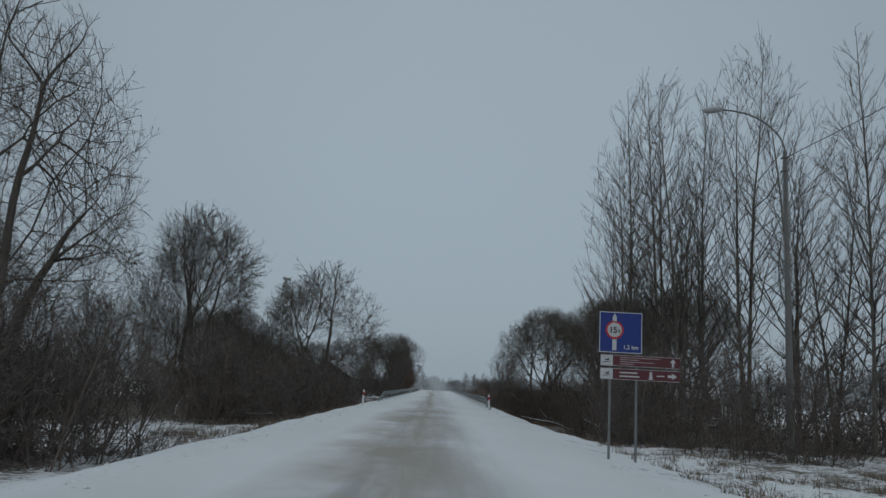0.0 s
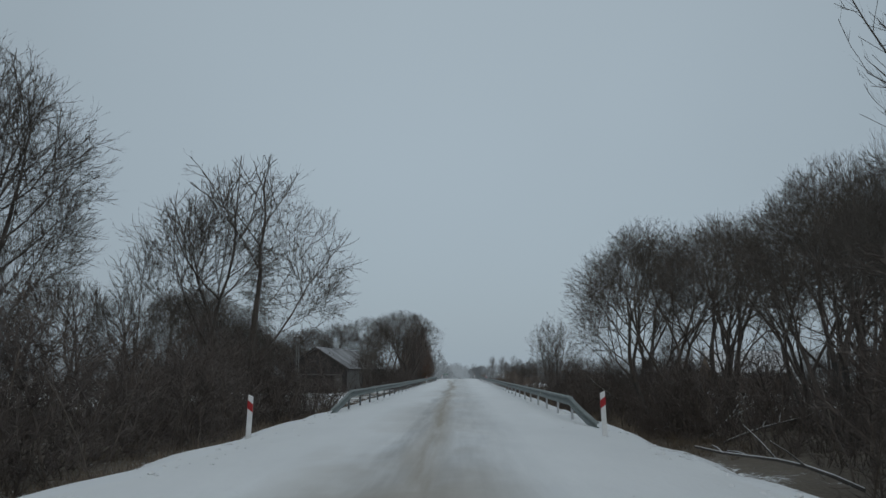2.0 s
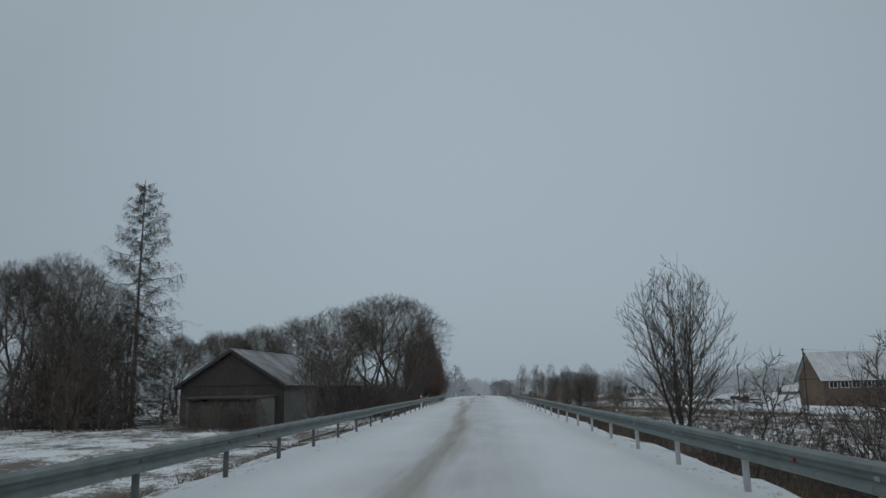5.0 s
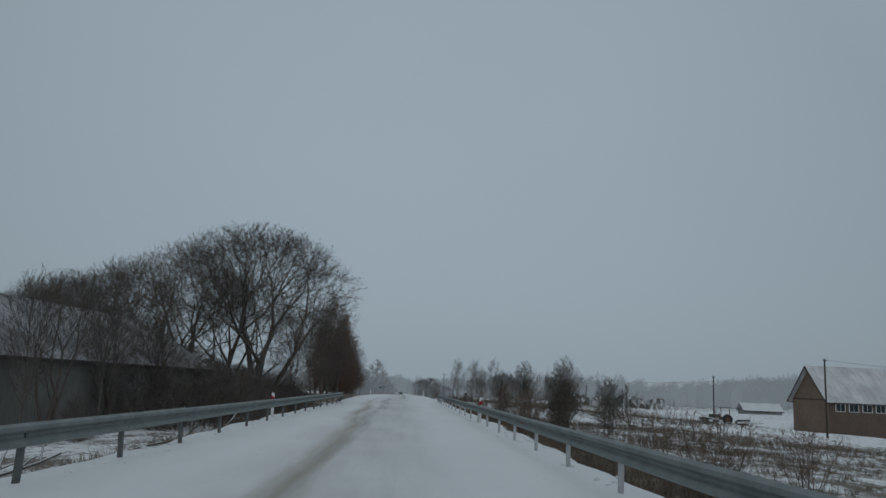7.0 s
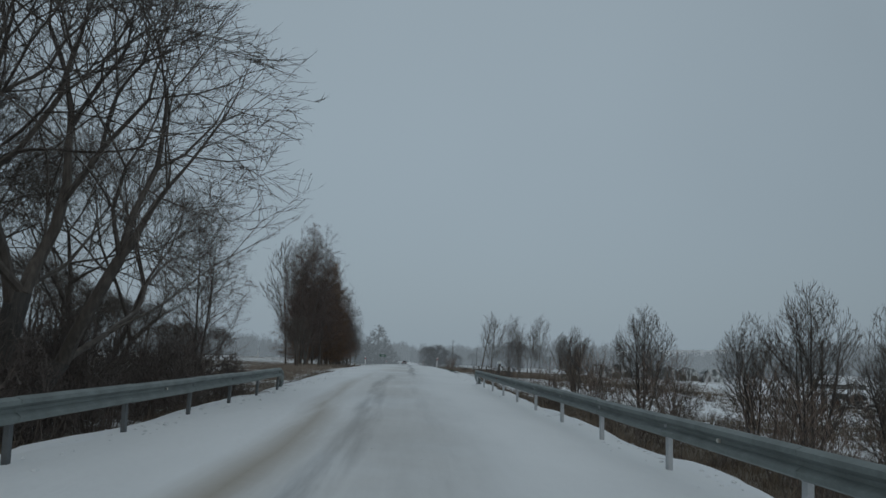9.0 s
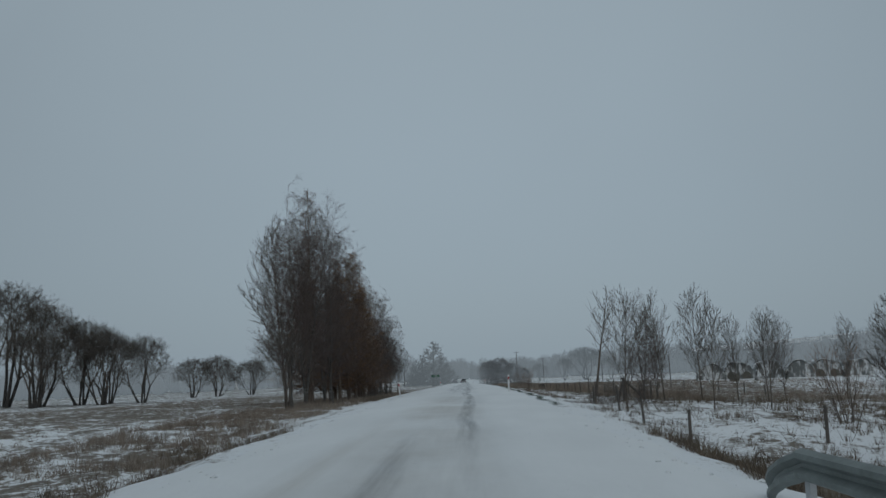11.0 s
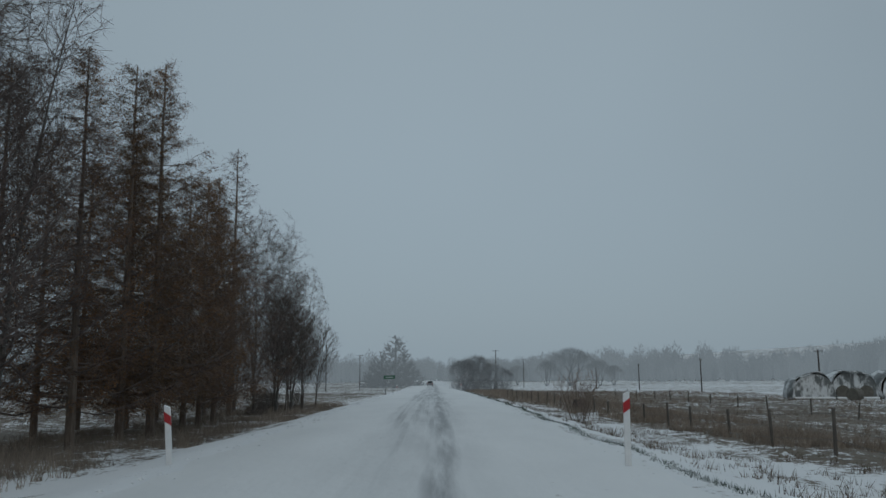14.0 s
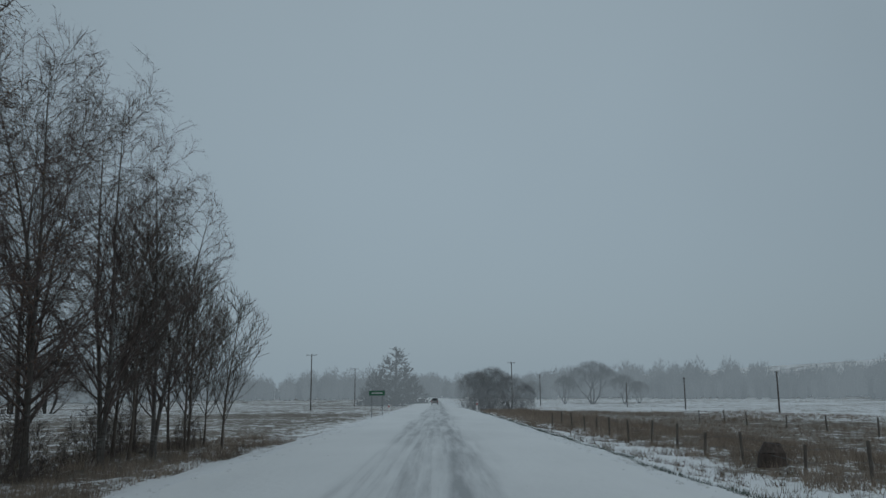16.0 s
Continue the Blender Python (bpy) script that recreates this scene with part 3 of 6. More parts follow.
def grown(rng, stems, r_foot, room, levels, fine, width, core=0.0, wander=0.09):
    """Stems that send out limbs, these boughs, and so on, all stopping at the crown's skin; the last are slim shoots,
    fewer in the core of the crown below the height given.
    levels: gap, first place along the parent, angle, length, loss of length towards the parent's tip, rise, steps, sides."""
    trunk, runs, now = [], [], []
    for line in stems:
        n = len(line) - 1
        radii = [r_foot * (1 - 0.92 * (k / n) ** 0.8) for k in range(n + 1)]
        radii[0] *= 1.2
        trunk.append((line, radii, 8))
        now.append((line, radii))
    thin = []
    for gap, first, angle, ln, loss, rise, steps, sides in levels:
        born = []
        for line, radii in now:
            cum = [0.0]
            for a, b in zip(line, line[1:]):
                cum.append(cum[-1] + (b - a).length)
            s, az = first * cum[-1] + gap * rng.uniform(0, 1), rng.uniform(0, 6.28)
            while s < cum[-1]:
                i = max(k for k in range(len(line) - 1) if cum[k] <= s)
                f = (s - cum[i]) / (cum[i + 1] - cum[i])
                d = (line[i + 1] - line[i]).normalized()
                u = d.orthogonal().normalized()
                v = d.cross(u)
                az += 2.4 + rng.normal(0, 0.5)
                a = radians(angle * rng.uniform(0.75, 1.25))
                w = d * math.cos(a) + (u * math.cos(az) + v * math.sin(az)) * math.sin(a)
                long = ln * rng.uniform(0.55, 1.15) * (1 - loss * s / cum[-1])
                pts = limb(rng, line[i].lerp(line[i + 1], f), w, long, steps, rise, wander, room)
                if len(pts) > 1:
                    r = (radii[i] * (1 - f) + radii[i + 1] * f) * 0.48
                    r = max(min(r, 0.0125 * long + 0.005), 0.0065)
                    born.append((pts, [max(r * (1 - 0.75 * k / (len(pts) - 1)), 0.006) for k in range(len(pts))]))
                s += gap * rng.uniform(0.6, 1.4)
        runs += [(p, r, sides) for p, r in born]
        thin += [(a, b) for p, r in born for a, b, q in zip(p, p[1:], r) if q < 0.022]
        now = born
    a, b, made = np.array([tuple(p) for p, q in thin]), np.array([tuple(q) for p, q in thin]), []
    for per_m, ln, spread, bias in fine:
        a, b = side_shoots(rng, a, b, per_m, ln, spread, bias, core)
        keep = room(b[:, 0] * 0.97, b[:, 1] * 0.97, b[:, 2] - 0.15)
        if core:
            deep = room(b[:, 0] / 0.68, b[:, 1] / 0.68, core + (b[:, 2] - core) / 0.68)
            keep = keep & (~deep | (rng.uniform(0, 1, len(b)) < 0.3))
        a, b = a[keep], b[keep]
        made.append(slivers(rng, a, b, width))
        width *= 0.72
    return trunk, runs, [], np.concatenate(made), [(Vector(p), Vector(q)) for p, q in zip(a, b)]


def forked(rng, rows, starts, thick, pace, lead, aside, up, tip, fine, width, core=0.0, wander=0.05, third=0.25, bole=0.0, levels=8, inner=(0.65, 1.02)):
    """Stems that fork again and again, each piece a share of the way left to the crown's skin, so that boughs thin out evenly
    towards it, then fine shoots off the thin ends.
    starts: foot and direction of each stem; lead and aside: angles of the stronger and the weaker fork."""
    room, zs, ws = crown(*rows), [q[0] for q in rows], [q[1] for q in rows]

    def within(x, y, z):
        if z <= zs[0] or z >= zs[-1]:
            return False
        i = next(k for k in range(1, len(zs)) if zs[k] >= z)
        w = ws[i - 1] + (ws[i] - ws[i - 1]) * (z - zs[i - 1]) / (zs[i] - zs[i - 1])
        az = math.atan2(y, x)
        return math.hypot(x, y) < w * (1 + 0.09 * math.sin(3 * az + z * 0.8) + 0.06 * math.sin(7 * az - z))

    def reach(p, d):
        lo, hi = 0.0, 2.0 * zs[-1]
        for _ in range(9):
            mid = (lo + hi) / 2
            q = p + d * mid
            lo, hi = (mid, hi) if within(q.x, q.y, q.z) else (lo, mid)
        return lo

    trunk, runs, thin, heap = [], [], [], []
    for foot, way, share in starts:
        far = reach(foot + way * 0.4, way)
        heap.append((foot, way, thick * share, max(far, 1.0), rng.uniform(0, 6.28), 0))
    while heap:
        p, d, r, far, az, level = heap.pop()
        ln = bole if bole and level == 0 else min(max(far * rng.uniform(*pace), tip * 0.7), far)
        last = far < tip * 1.3
        if last:
            ln = far
        n = 4 if ln > 1.8 else 3 if ln > 1.1 else 2 if ln > 0.5 else 1
        pts = [p]
        for k in range(n):
            d = (d + UP * (up * ln / (n * 2.0)) + Vector(rng.normal(0, wander, 3))).normalized()
            p = p + d * (ln / n)
            pts.append(p)
        left = min(reach(p, d), far - ln) if level else reach(p, d)
        r1 = max(min(r * 0.93, thick * (max(left, 0.15) / zs[-1]) ** 1.3 * 1.35), 0.0055)
        radii = [r + (r1 - r) * k / n for k in range(n + 1)]
        if level == 0:
            radii[0] *= 1.3
        (trunk if level == 0 else runs).append((pts, radii, 8 if r > 0.09 else 5 if r > 0.035 else 3))
        thin += [(a, b) for a, b, q in zip(pts, pts[1:], radii) if q < 0.026]
        if last or left < tip * 0.45 or level >= levels:
            continue
        u = d.orthogonal().normalized()
        v = d.cross(u)
        az += 1.7 + rng.normal(0, 0.5)
        kids = [(lead, 0.0, 0.94, (0.96, 1.05)), (aside, math.pi, 0.70, inner if level else (0.8, 1.0))]
        if rng.uniform() < third:
            kids.append((aside, math.pi * rng.choice((0.5, 1.5)), 0.55, inner))
        for (lo, hi), turn, share, cut in kids:
            a = radians(rng.uniform(lo, hi))
            q = az + turn + rng.normal(0, 0.3)
            w = (d * math.cos(a) + (u * math.cos(q) + v * math.sin(q)) * math.sin(a)).normalized()
            far = reach(p, w) * rng.uniform(*cut)
            if far > tip * 0.35:
                heap.append((p, w, max(min(r1 * share, thick * (far / zs[-1]) ** 1.3 * 1.35), 0.0055), far, q, level + 1))
    a, b, made = np.array([tuple(p) for p, q in thin]), np.array([tuple(q) for p, q in thin]), []
    for per_m, ln, spread, bias in fine:
        a, b = side_shoots(rng, a, b, per_m, ln, spread, bias, core)
        keep = room(b[:, 0] * 0.9, b[:, 1] * 0.9, b[:, 2] - 0.4)
        a, b = a[keep], b[keep]
        made.append(slivers(rng, a, b, width))
        width *= 0.75
    return trunk, runs, [], np.concatenate(made)


def feet(rng, n, lean0, lean1, foot):
    """Foot, direction and thickness of n stems that spread from one root."""
    out = []
    for k in range(n):
        az = 6.28 * (k + rng.uniform(-0.3, 0.3)) / n
        out.append((Vector((foot * math.cos(az), foot * math.sin(az), -0.3)), leaning(rng, rng.uniform(lean0, lean1), az), rng.uniform(0.8, 1.0)))
    return out


def far_cone(rng):
    h = 15.0
    stems = [stem(rng, h * 0.95, 0.5, 0, 8, 0.01)]
    return bare_tree(rng, h, stems, inside(rng, 800, h, 0.3, 5.4, lambda t: (1.02 - t) ** 0.75, 0.2), 0.3, 0.1, 0.035, 2.4, 2, ((6, 0.8, 0.7, 0.2), (4, 0.5, 0.7, 0.1)), 0.085)


def field_tree(rng):
    rows = ((-1, 3.5), (1.0, 3.8), (2.4, 5.4), (5, 6.2), (8, 6.3), (10.6, 5.2), (12.6, 3.4), (13.9, 0))
    return forked(rng, rows, feet(rng, 6, 4, 34, 0.5), 0.2, (0.22, 0.42), (8, 22), (26, 50), 0.1, 0.9, ((4.5, 0.7, 0.7, 0.1), (4, 0.36, 0.7, 0.1)), 0.014, 0.0, 0.06, 0.15, 0.0, 7, (0.45, 1.0))


def fan(rng, room, n, ln, lean0, lean1, foot, rise=0.35):
    return [limb(rng, Vector((foot * math.cos(6.28 * k / n), foot * math.sin(6.28 * k / n), -0.3)), leaning(rng, rng.uniform(lean0, lean1), 6.28 * (k + rng.uniform(-0.3, 0.3)) / n),
                 ln * rng.uniform(0.8, 1.05), 9, rise, 0.05, room) for k in range(n)]


def dome_tree(rng):
    rows = ((-1, 3), (2.2, 2.6), (3.2, 4.8), (5, 6.1), (8, 6.5), (10.4, 5.7), (12.4, 4.1), (13.6, 2.4), (14.3, 0))
    return forked(rng, rows, feet(rng, 4, 5, 30, 0.2), 0.22, (0.2, 0.36), (6, 18), (24, 44), 0.05, 0.9, ((3.0, 0.55, 0.6, 0.15), (2.8, 0.3, 0.6, 0.15)), 0.0075, 0.0, 0.07, 0.14, 0.0, 9)


def old_tree(rng):
    rows = ((-1, 2), (1.6, 2.2), (2.6, 4.8), (6, 5.6), (9, 5.2), (11.5, 3.8), (13.2, 2.2), (14.0, 0))
    return forked(rng, rows, [(Vector((0, 0, -0.3)), leaning(rng, 2, 1.0), 1.0)] + feet(rng, 2, 10, 16, 0.1), 0.26, (0.16, 0.32), (6, 20), (36, 64), 0.05, 0.55, ((4.0, 0.36, 0.7, 0.25), (3.4, 0.18, 0.7, 0.3)), 0.0052, 0.0, 0.10, 0.2, 1.8, 9, (0.5, 1.02))


def oval_tree(rng, dense=1.0):
    rows = ((-1, 2), (1.8, 1.6), (3.2, 3.4), (6, 4.6), (9.5, 4.5), (12, 3.5), (14, 1.8), (15.4, 0))
    starts = [(Vector((0, 0, -0.3)), leaning(rng, 2, 1.0), 1.0)] + feet(rng, 3 if dense > 1 else 2, 7, 13, 0.2)
    return forked(rng, rows, starts, 0.18, (0.15, 0.3), (4, 13), (28, 50), 0.16, 1.0 / dense, ((2.5 * dense, 0.55, 0.6, 0.2), (2.2, 0.28, 0.6, 0.2)), 0.0075, 0.0, 0.05, 0.14, 0.0, 8 if dense < 1.2 else 9, (0.5, 1.02))


def ash_tree(rng):
    rows = ((-1, 2), (2.4, 2), (3.8, 4.4), (6.5, 5.7), (9.5, 4.7), (12, 3.0), (13.5, 1.4), (14.3, 0))
    starts = [(Vector((-0.55, 0, -0.3)), leaning(rng, 4, 3.1), 1.0), (Vector((0.65, 0.1, -0.3)), leaning(rng, 2, 0.2), 0.95)]
    return forked(rng, rows, starts, 0.17, (0.11, 0.22), (2, 9), (36, 58), 0.22, 0.8, ((2.4, 0.5, 0.6, 0.5), (1.6, 0.25, 0.6, 0.5)), 0.0085, 0.0, 0.075, 0.25, 2.8, 9, (0.42, 0.98))


def maple_tree(rng):
    room = crown((-1, 1), (0.6, 1.0), (1.4, 3.2), (3, 3.7), (5.5, 3.2), (7.5, 2.0), (9, 0.8), (9.5, 0))
    return grown(rng, fan(rng, room, 5, 9.3, 1, 17, 0.2, 0.25), 0.11, room, ((0.27, 0.14, 48, 5.0, 0.4, 0.6, 8, 4), (0.28, 0.15, 36, 1.3, 0.3, 0.35, 3, 3)), ((5.0, 0.42, 0.5, 0.3), (2.5, 0.2, 0.5, 0.3)), 0.0088)


def poplar_tree(rng):
    room = crown((-1, 1), (3.0, 1.2), (4.5, 2.2), (8, 2.9), (12, 2.5), (15, 1.7), (17.6, 1.0), (18.8, 0))
    stems = [limb(rng, Vector((0, 0, -0.3)), leaning(rng, rng.uniform(0, 2), rng.uniform(0, 6)), 18.6, 12, 0.02, 0.02, room)]
    if rng.uniform() < 0.5:
        stems.append(limb(rng, Vector((0, 0, -0.3)), leaning(rng, rng.uniform(3, 6), rng.uniform(0, 6)), 15.0, 10, 0.1, 0.02, room))
    return grown(rng, stems, 0.115, room, ((0.34, 0.22, 42, 6.2, 0.45, 0.45, 9, 4), (0.42, 0.2, 34, 1.5, 0.3, 0.3, 4, 3)), ((3.6, 0.55, 0.5, 0.3), (3, 0.27, 0.5, 0.3)), 0.0066)


def birch_tree(rng):
    room = crown((-1, 1), (1.6, 1.2), (3.0, 2.6), (7, 3.3), (11, 2.7), (14, 1.8), (15.8, 1.0), (17, 0))
    stems = [limb(rng, Vector((0, 0, -0.3)), leaning(rng, rng.uniform(0, 3), rng.uniform(0, 6)), 16.2, 11, 0.02, 0.035, room)]
    if rng.uniform() < 0.6:
        stems.append(limb(rng, Vector((0.1, 0, -0.3)), leaning(rng, rng.uniform(4, 8), rng.uniform(0, 6)), 13.5, 9, 0.1, 0.03, room))
    return grown(rng, stems, 0.11, room, ((0.30, 0.14, 50, 5.6, 0.35, 0.42, 9, 4), (0.32, 0.15, 42, 1.4, 0.3, -0.1, 3, 3)), ((6, 0.6, 0.6, -0.1), (7, 0.4, 0.6, -0.5)), 0.006)


def sapling_tree(rng):
    room = crown((-1, 0.8), (1.0, 0.8), (2.0, 1.1), (3.6, 1.5), (4.8, 1.25), (5.7, 0.75), (6.4, 0))
    stems = [limb(rng, Vector((0, 0, -0.2)), leaning(rng, rng.uniform(0, 5), rng.uniform(0, 6)), 6.2, 9, 0.05, 0.03, room)]
    return grown(rng, stems, 0.045, room, ((0.13, 0.2, 34, 3.2, 0.5, 0.5, 6, 3), (0.18, 0.18, 34, 0.8, 0.3, 0.3, 3, 3)), ((7, 0.3, 0.5, 0.35), (4.5, 0.16, 0.5, 0.25)), 0.0048)


def lollipop_tree(rng):
    room = crown((-1, 1), (2.6, 0.7), (3.2, 1.05), (4.4, 1.2), (5.4, 0.9), (6.1, 0))
    stems = [limb(rng, Vector((0, 0, -0.2)), leaning(rng, 3, 0.0), 6.0, 10, 0.08, 0.05, room)]
    return grown(rng, stems, 0.085, room, ((0.11, 0.48, 48, 1.9, 0.4, 0.45, 5, 3), (0.18, 0.2, 40, 0.6, 0.3, 0.3, 2, 3)), ((6, 0.28, 0.6, 0.3), (4, 0.14, 0.6, 0.2)), 0.006, 4.2)


def clump_bush(rng):
    room = crown((-1, 0.5), (0.4, 0.9), (1.5, 1.5), (2.6, 1.7), (3.4, 1.2), (4, 0))
    return grown(rng, fan(rng, room, 9, 3.9, 2, 26, 0.2, 0.25), 0.026, room, ((0.27, 0.2, 34, 1.8, 0.4, 0.4, 4, 3),), ((6.5, 0.42, 0.5, 0.4), (4, 0.2, 0.5, 0.3)), 0.0062)


def larch_tree(rng):
    return conifer(rng, 15.4, 0.10, 3.9, 115, 0.22, 0.5, 24, 0.5, 0.85)


def thicket_bush(rng):
    h = 4.0
    stems = [stem(rng, h * rng.uniform(0.4, 0.75), rng.uniform(3, 38), rng.uniform(0, 6.28), 4, 0.09, (rng.normal(0, 0.7), rng.normal(0, 0.7), -0.2)) for _ in range(14)]
    return bare_tree(rng, h, stems, inside(rng, 280, h, 0.05, 2.1, lambda t: 0.85 if t < 0.5 else 0.85 * (1.12 - t) / 0.62, 0.0), 0.14, 0.2, 0.009, 2.5, 2,
                     ((8.5, 0.58, 0.9, 0.1), (5.5, 0.37, 0.9, 0.05)), 0.0105)


def conifer(rng, h, low, wide, many, droop, lift, sub, hang, taper):
    """A straight trunk with whorls of level branches that sag and turn up at the tips."""
    line = stem(rng, h, 0.6, rng.uniform(0, 6), 10, 0.006)
    trunk = [(line, [h * 0.0105 * (1 - 0.93 * k / 10) + 0.008 for k in range(11)], 8)]
    limbs, twigs, spots = [], [], []
    for k in range(many):
        t = low + (0.985 - low) * ((k + rng.uniform(0, 1)) / many) ** 0.92
        f = t * 10
        i = min(9, int(f))
        at = line[i].lerp(line[i + 1], f - i)
        az = k * 2.4 + rng.uniform(-0.5, 0.5)
        ln = wide * ((1.03 - t) / (1.03 - low)) ** taper * (rng.uniform(0.25, 0.7) if rng.uniform() < 0.45 else rng.uniform(0.7, 1.15)) + 0.12
        out = Vector((math.cos(az), math.sin(az), 0))
        pts = [at]
        for j in range(1, 5):
            u = j / 4
            pts.append(at + out * (ln * u) + UP * (ln * (-droop * u + lift * u * u + 0.25 * t * u)) + Vector(rng.normal(0, 0.02 * ln, 3)))
        r = 0.008 + 0.011 * ln
        limbs.append((pts, [r, r * 0.8, r * 0.6, r * 0.4, r * 0.22], 4))
        for j in range(int(sub * (0.4 + ln / wide))):
            u = rng.uniform(0.15, 1.0) * 4
            i2 = min(3, int(u))
            p = pts[i2].lerp(pts[i2 + 1], u - i2)
            side = Vector((-out.y, out.x, 0)) * (1 if j % 2 else -1)
            w = (side * rng.uniform(0.4, 1) + out * rng.uniform(0.3, 0.9) + UP * rng.uniform(-hang, 0.15)).normalized()
            l2 = ln * rng.uniform(0.12, 0.32) + 0.08
            q = p + w * l2 - UP * hang * 0.3 * l2
            spots.append((p, q))
    a, b = np.array([p for p, q in spots]), np.array([q for p, q in spots])
    c, d = side_shoots(rng, a, b, 5, 0.3, 0.8, -0.3 * hang)
    return trunk, limbs, twigs, np.concatenate([slivers(rng, a, b, 0.010), slivers(rng, c, d, 0.008)]), spots


def spruce_tree(rng):
    return conifer(rng, 21.0, 0.05, 5.2, 125, 0.55, 0.55, 36, 1.3, 0.55)


# kind: maker, natural height, bark, twig, name, label, category
KINDS = {
    "dome": (dome_tree, 14.0, BARK_GREY, TWIG, "willow_tree", "broad old bare willow with a dome of fine twigs", "tree"),
    "oval": (oval_tree, 15.0, BARK_BROWN, TWIG, "alder_tree", "bare alder with an oval crown of fine dark twigs", "tree"),
    "alder": (lambda rng: oval_tree(rng, 1.45), 15.0, BARK_BROWN, TWIG, "alder_tree", "big bare alder with a full round crown of dark twigs", "tree"),
    "field": (field_tree, 14.0, BARK_GREY, TWIG, "willow_tree", "round bare willow in the snowy meadow", "tree"),
    "ash": (ash_tree, 14.0, BARK_GREY, TWIG, "ash_tree", "bare twin-stemmed ash with sparse upturned branches", "tree"),
    "old": (old_tree, 14.0, BARK_GREY, TWIG, "ash_tree", "huge old bare ash with dense sweeping boughs", "tree"),
    "maple": (maple_tree, 9.5, BARK_GREY, TWIG, "maple_tree", "bare many-stemmed maple fanning out from its foot", "tree"),
    "poplar": (poplar_tree, 18.0, BARK_POPLAR, TWIG, "poplar_tree", "tall slender bare poplar with steep grey branches", "tree"),
    "birch": (birch_tree, 16.0, BARK_BIRCH, TWIG_BIRCH, "birch_tree", "bare birch with blotched pale bark and drooping twigs", "tree"),
    "larch": (larch_tree, 15.0, BARK_LARCH, TWIG_BIRCH, "larch_tree", "tall larch with the last rust-brown needles on level branches", "tree"),
    "bare_larch": (larch_tree, 15.0, BARK_LARCH, TWIG_BIRCH, "larch_tree", "tall bare larch with level tiers of thin branches", "tree"),
    "spruce": (spruce_tree, 21.0, BARK_LARCH, TWIG, "spruce_tree", "thin dark spruce with a bare top and sagging branches", "tree"),
    "fir": (far_cone, 15.0, HAZE_GLOW_TREE, HAZE_GLOW_TREE, "fir_tree", "broad pointed tree far down the road", "tree"),
    "sapling": (sapling_tree, 6.0, BARK_BROWN, TWIG, "young_tree", "slender young bare tree in snowy grass", "tree"),
    "lollipop": (lollipop_tree, 6.0, BARK_BROWN, TWIG, "young_tree", "small leaning bare tree beside the field gate", "tree"),
    "clump": (clump_bush, 4.0, BARK_BROWN, TWIG_WILLOW, "willow_bush", "many-stemmed bare willow bush in snowy grass", "bush"),
    "thicket": (thicket_bush, 4.0, BARK_BROWN, TWIG_SHRUB, "shrub", "dense dark tangle of bare roadside shrub", "bush"),
    # Haze painted as paler twigs; the key's letters sum into the branching's seed.
    "rimed": (dome_tree, 14.3, TWIG_HAZED, TWIG_HAZED, "field_tree", "round bare thorn tree paled by painted haze", "tree"),
    "rimed_thicket": (thicket_bush, 4.0, TWIG_HAZED, TWIG_HAZED, "shrub", "dense roadside shrub paled by painted haze", "bush"),
    "distant": (dome_tree, 14.0, HAZE_GLOW_TREE, HAZE_GLOW_TREE, "field_tree", "wide bare field tree with haze painted as a glow", "tree"),
}
BITS = {"bare_larch": (NEEDLES, 12000, 0.026), "larch": (NEEDLES, 46000, 0.030), "spruce": (SPRUCE, 40000, 0.05)}
TEMPLATES = {}


def tree(kind, variant):
    make, h, trunk_mat, twig_mat, name, label, cat = KINDS[kind]
    rng = np.random.default_rng(1000 * sum(map(ord, kind)) + variant)
    trunk, limbs, twigs, fine, *rest = make(rng)
    ob = tagged(new(name), label, cat, {"tree": "bare roadside trees", "bush": "roadside bushes"}[cat])
    mesh_part("trunk", tubes(trunk), trunk_mat, ob)
    mesh_part("crown", tubes(limbs + twigs, fine), twig_mat, ob)
    if kind in BITS:
        m, n, size = BITS[kind]
        spots = [a.lerp(b, rng.uniform(0.1, 1.1)) for a, b in (rest[0][int(rng.integers(len(rest[0])))] for _ in range(n))]
        mesh_part("foliage", blades(rng, spots, size), m, ob, "thin rust-brown needle tufts" if "larch" in kind else "")
    return ob


def plant(kind, variant, x, y, height, turn=0.0, wide=1.0, lean=(0, 0), label="", group=""):
    """Stands a tree or bush on the ground; the first of a variant is built, the others are copies."""
    s = height / KINDS[kind][1]
    m = pose(x, y, ground_z(x, y) - 0.02, lean[0], lean[1], turn) @ Matrix.Diagonal((s * wide, s * wide, s, 1))
    if (kind, variant) not in TEMPLATES:
        made = TEMPLATES[kind, variant] = tree(kind, variant)
        made.matrix_basis = m
    else:
        src = TEMPLATES[kind, variant]
        keep = src.matrix_basis.copy()
        src.matrix_basis = Matrix()
        made = copy_thing(src, m)
        src.matrix_basis = keep
    return tagged(made, label, "", group)


rnd = np.random.default_rng(11)
TURN = lambda: float(rnd.uniform(0, 360))

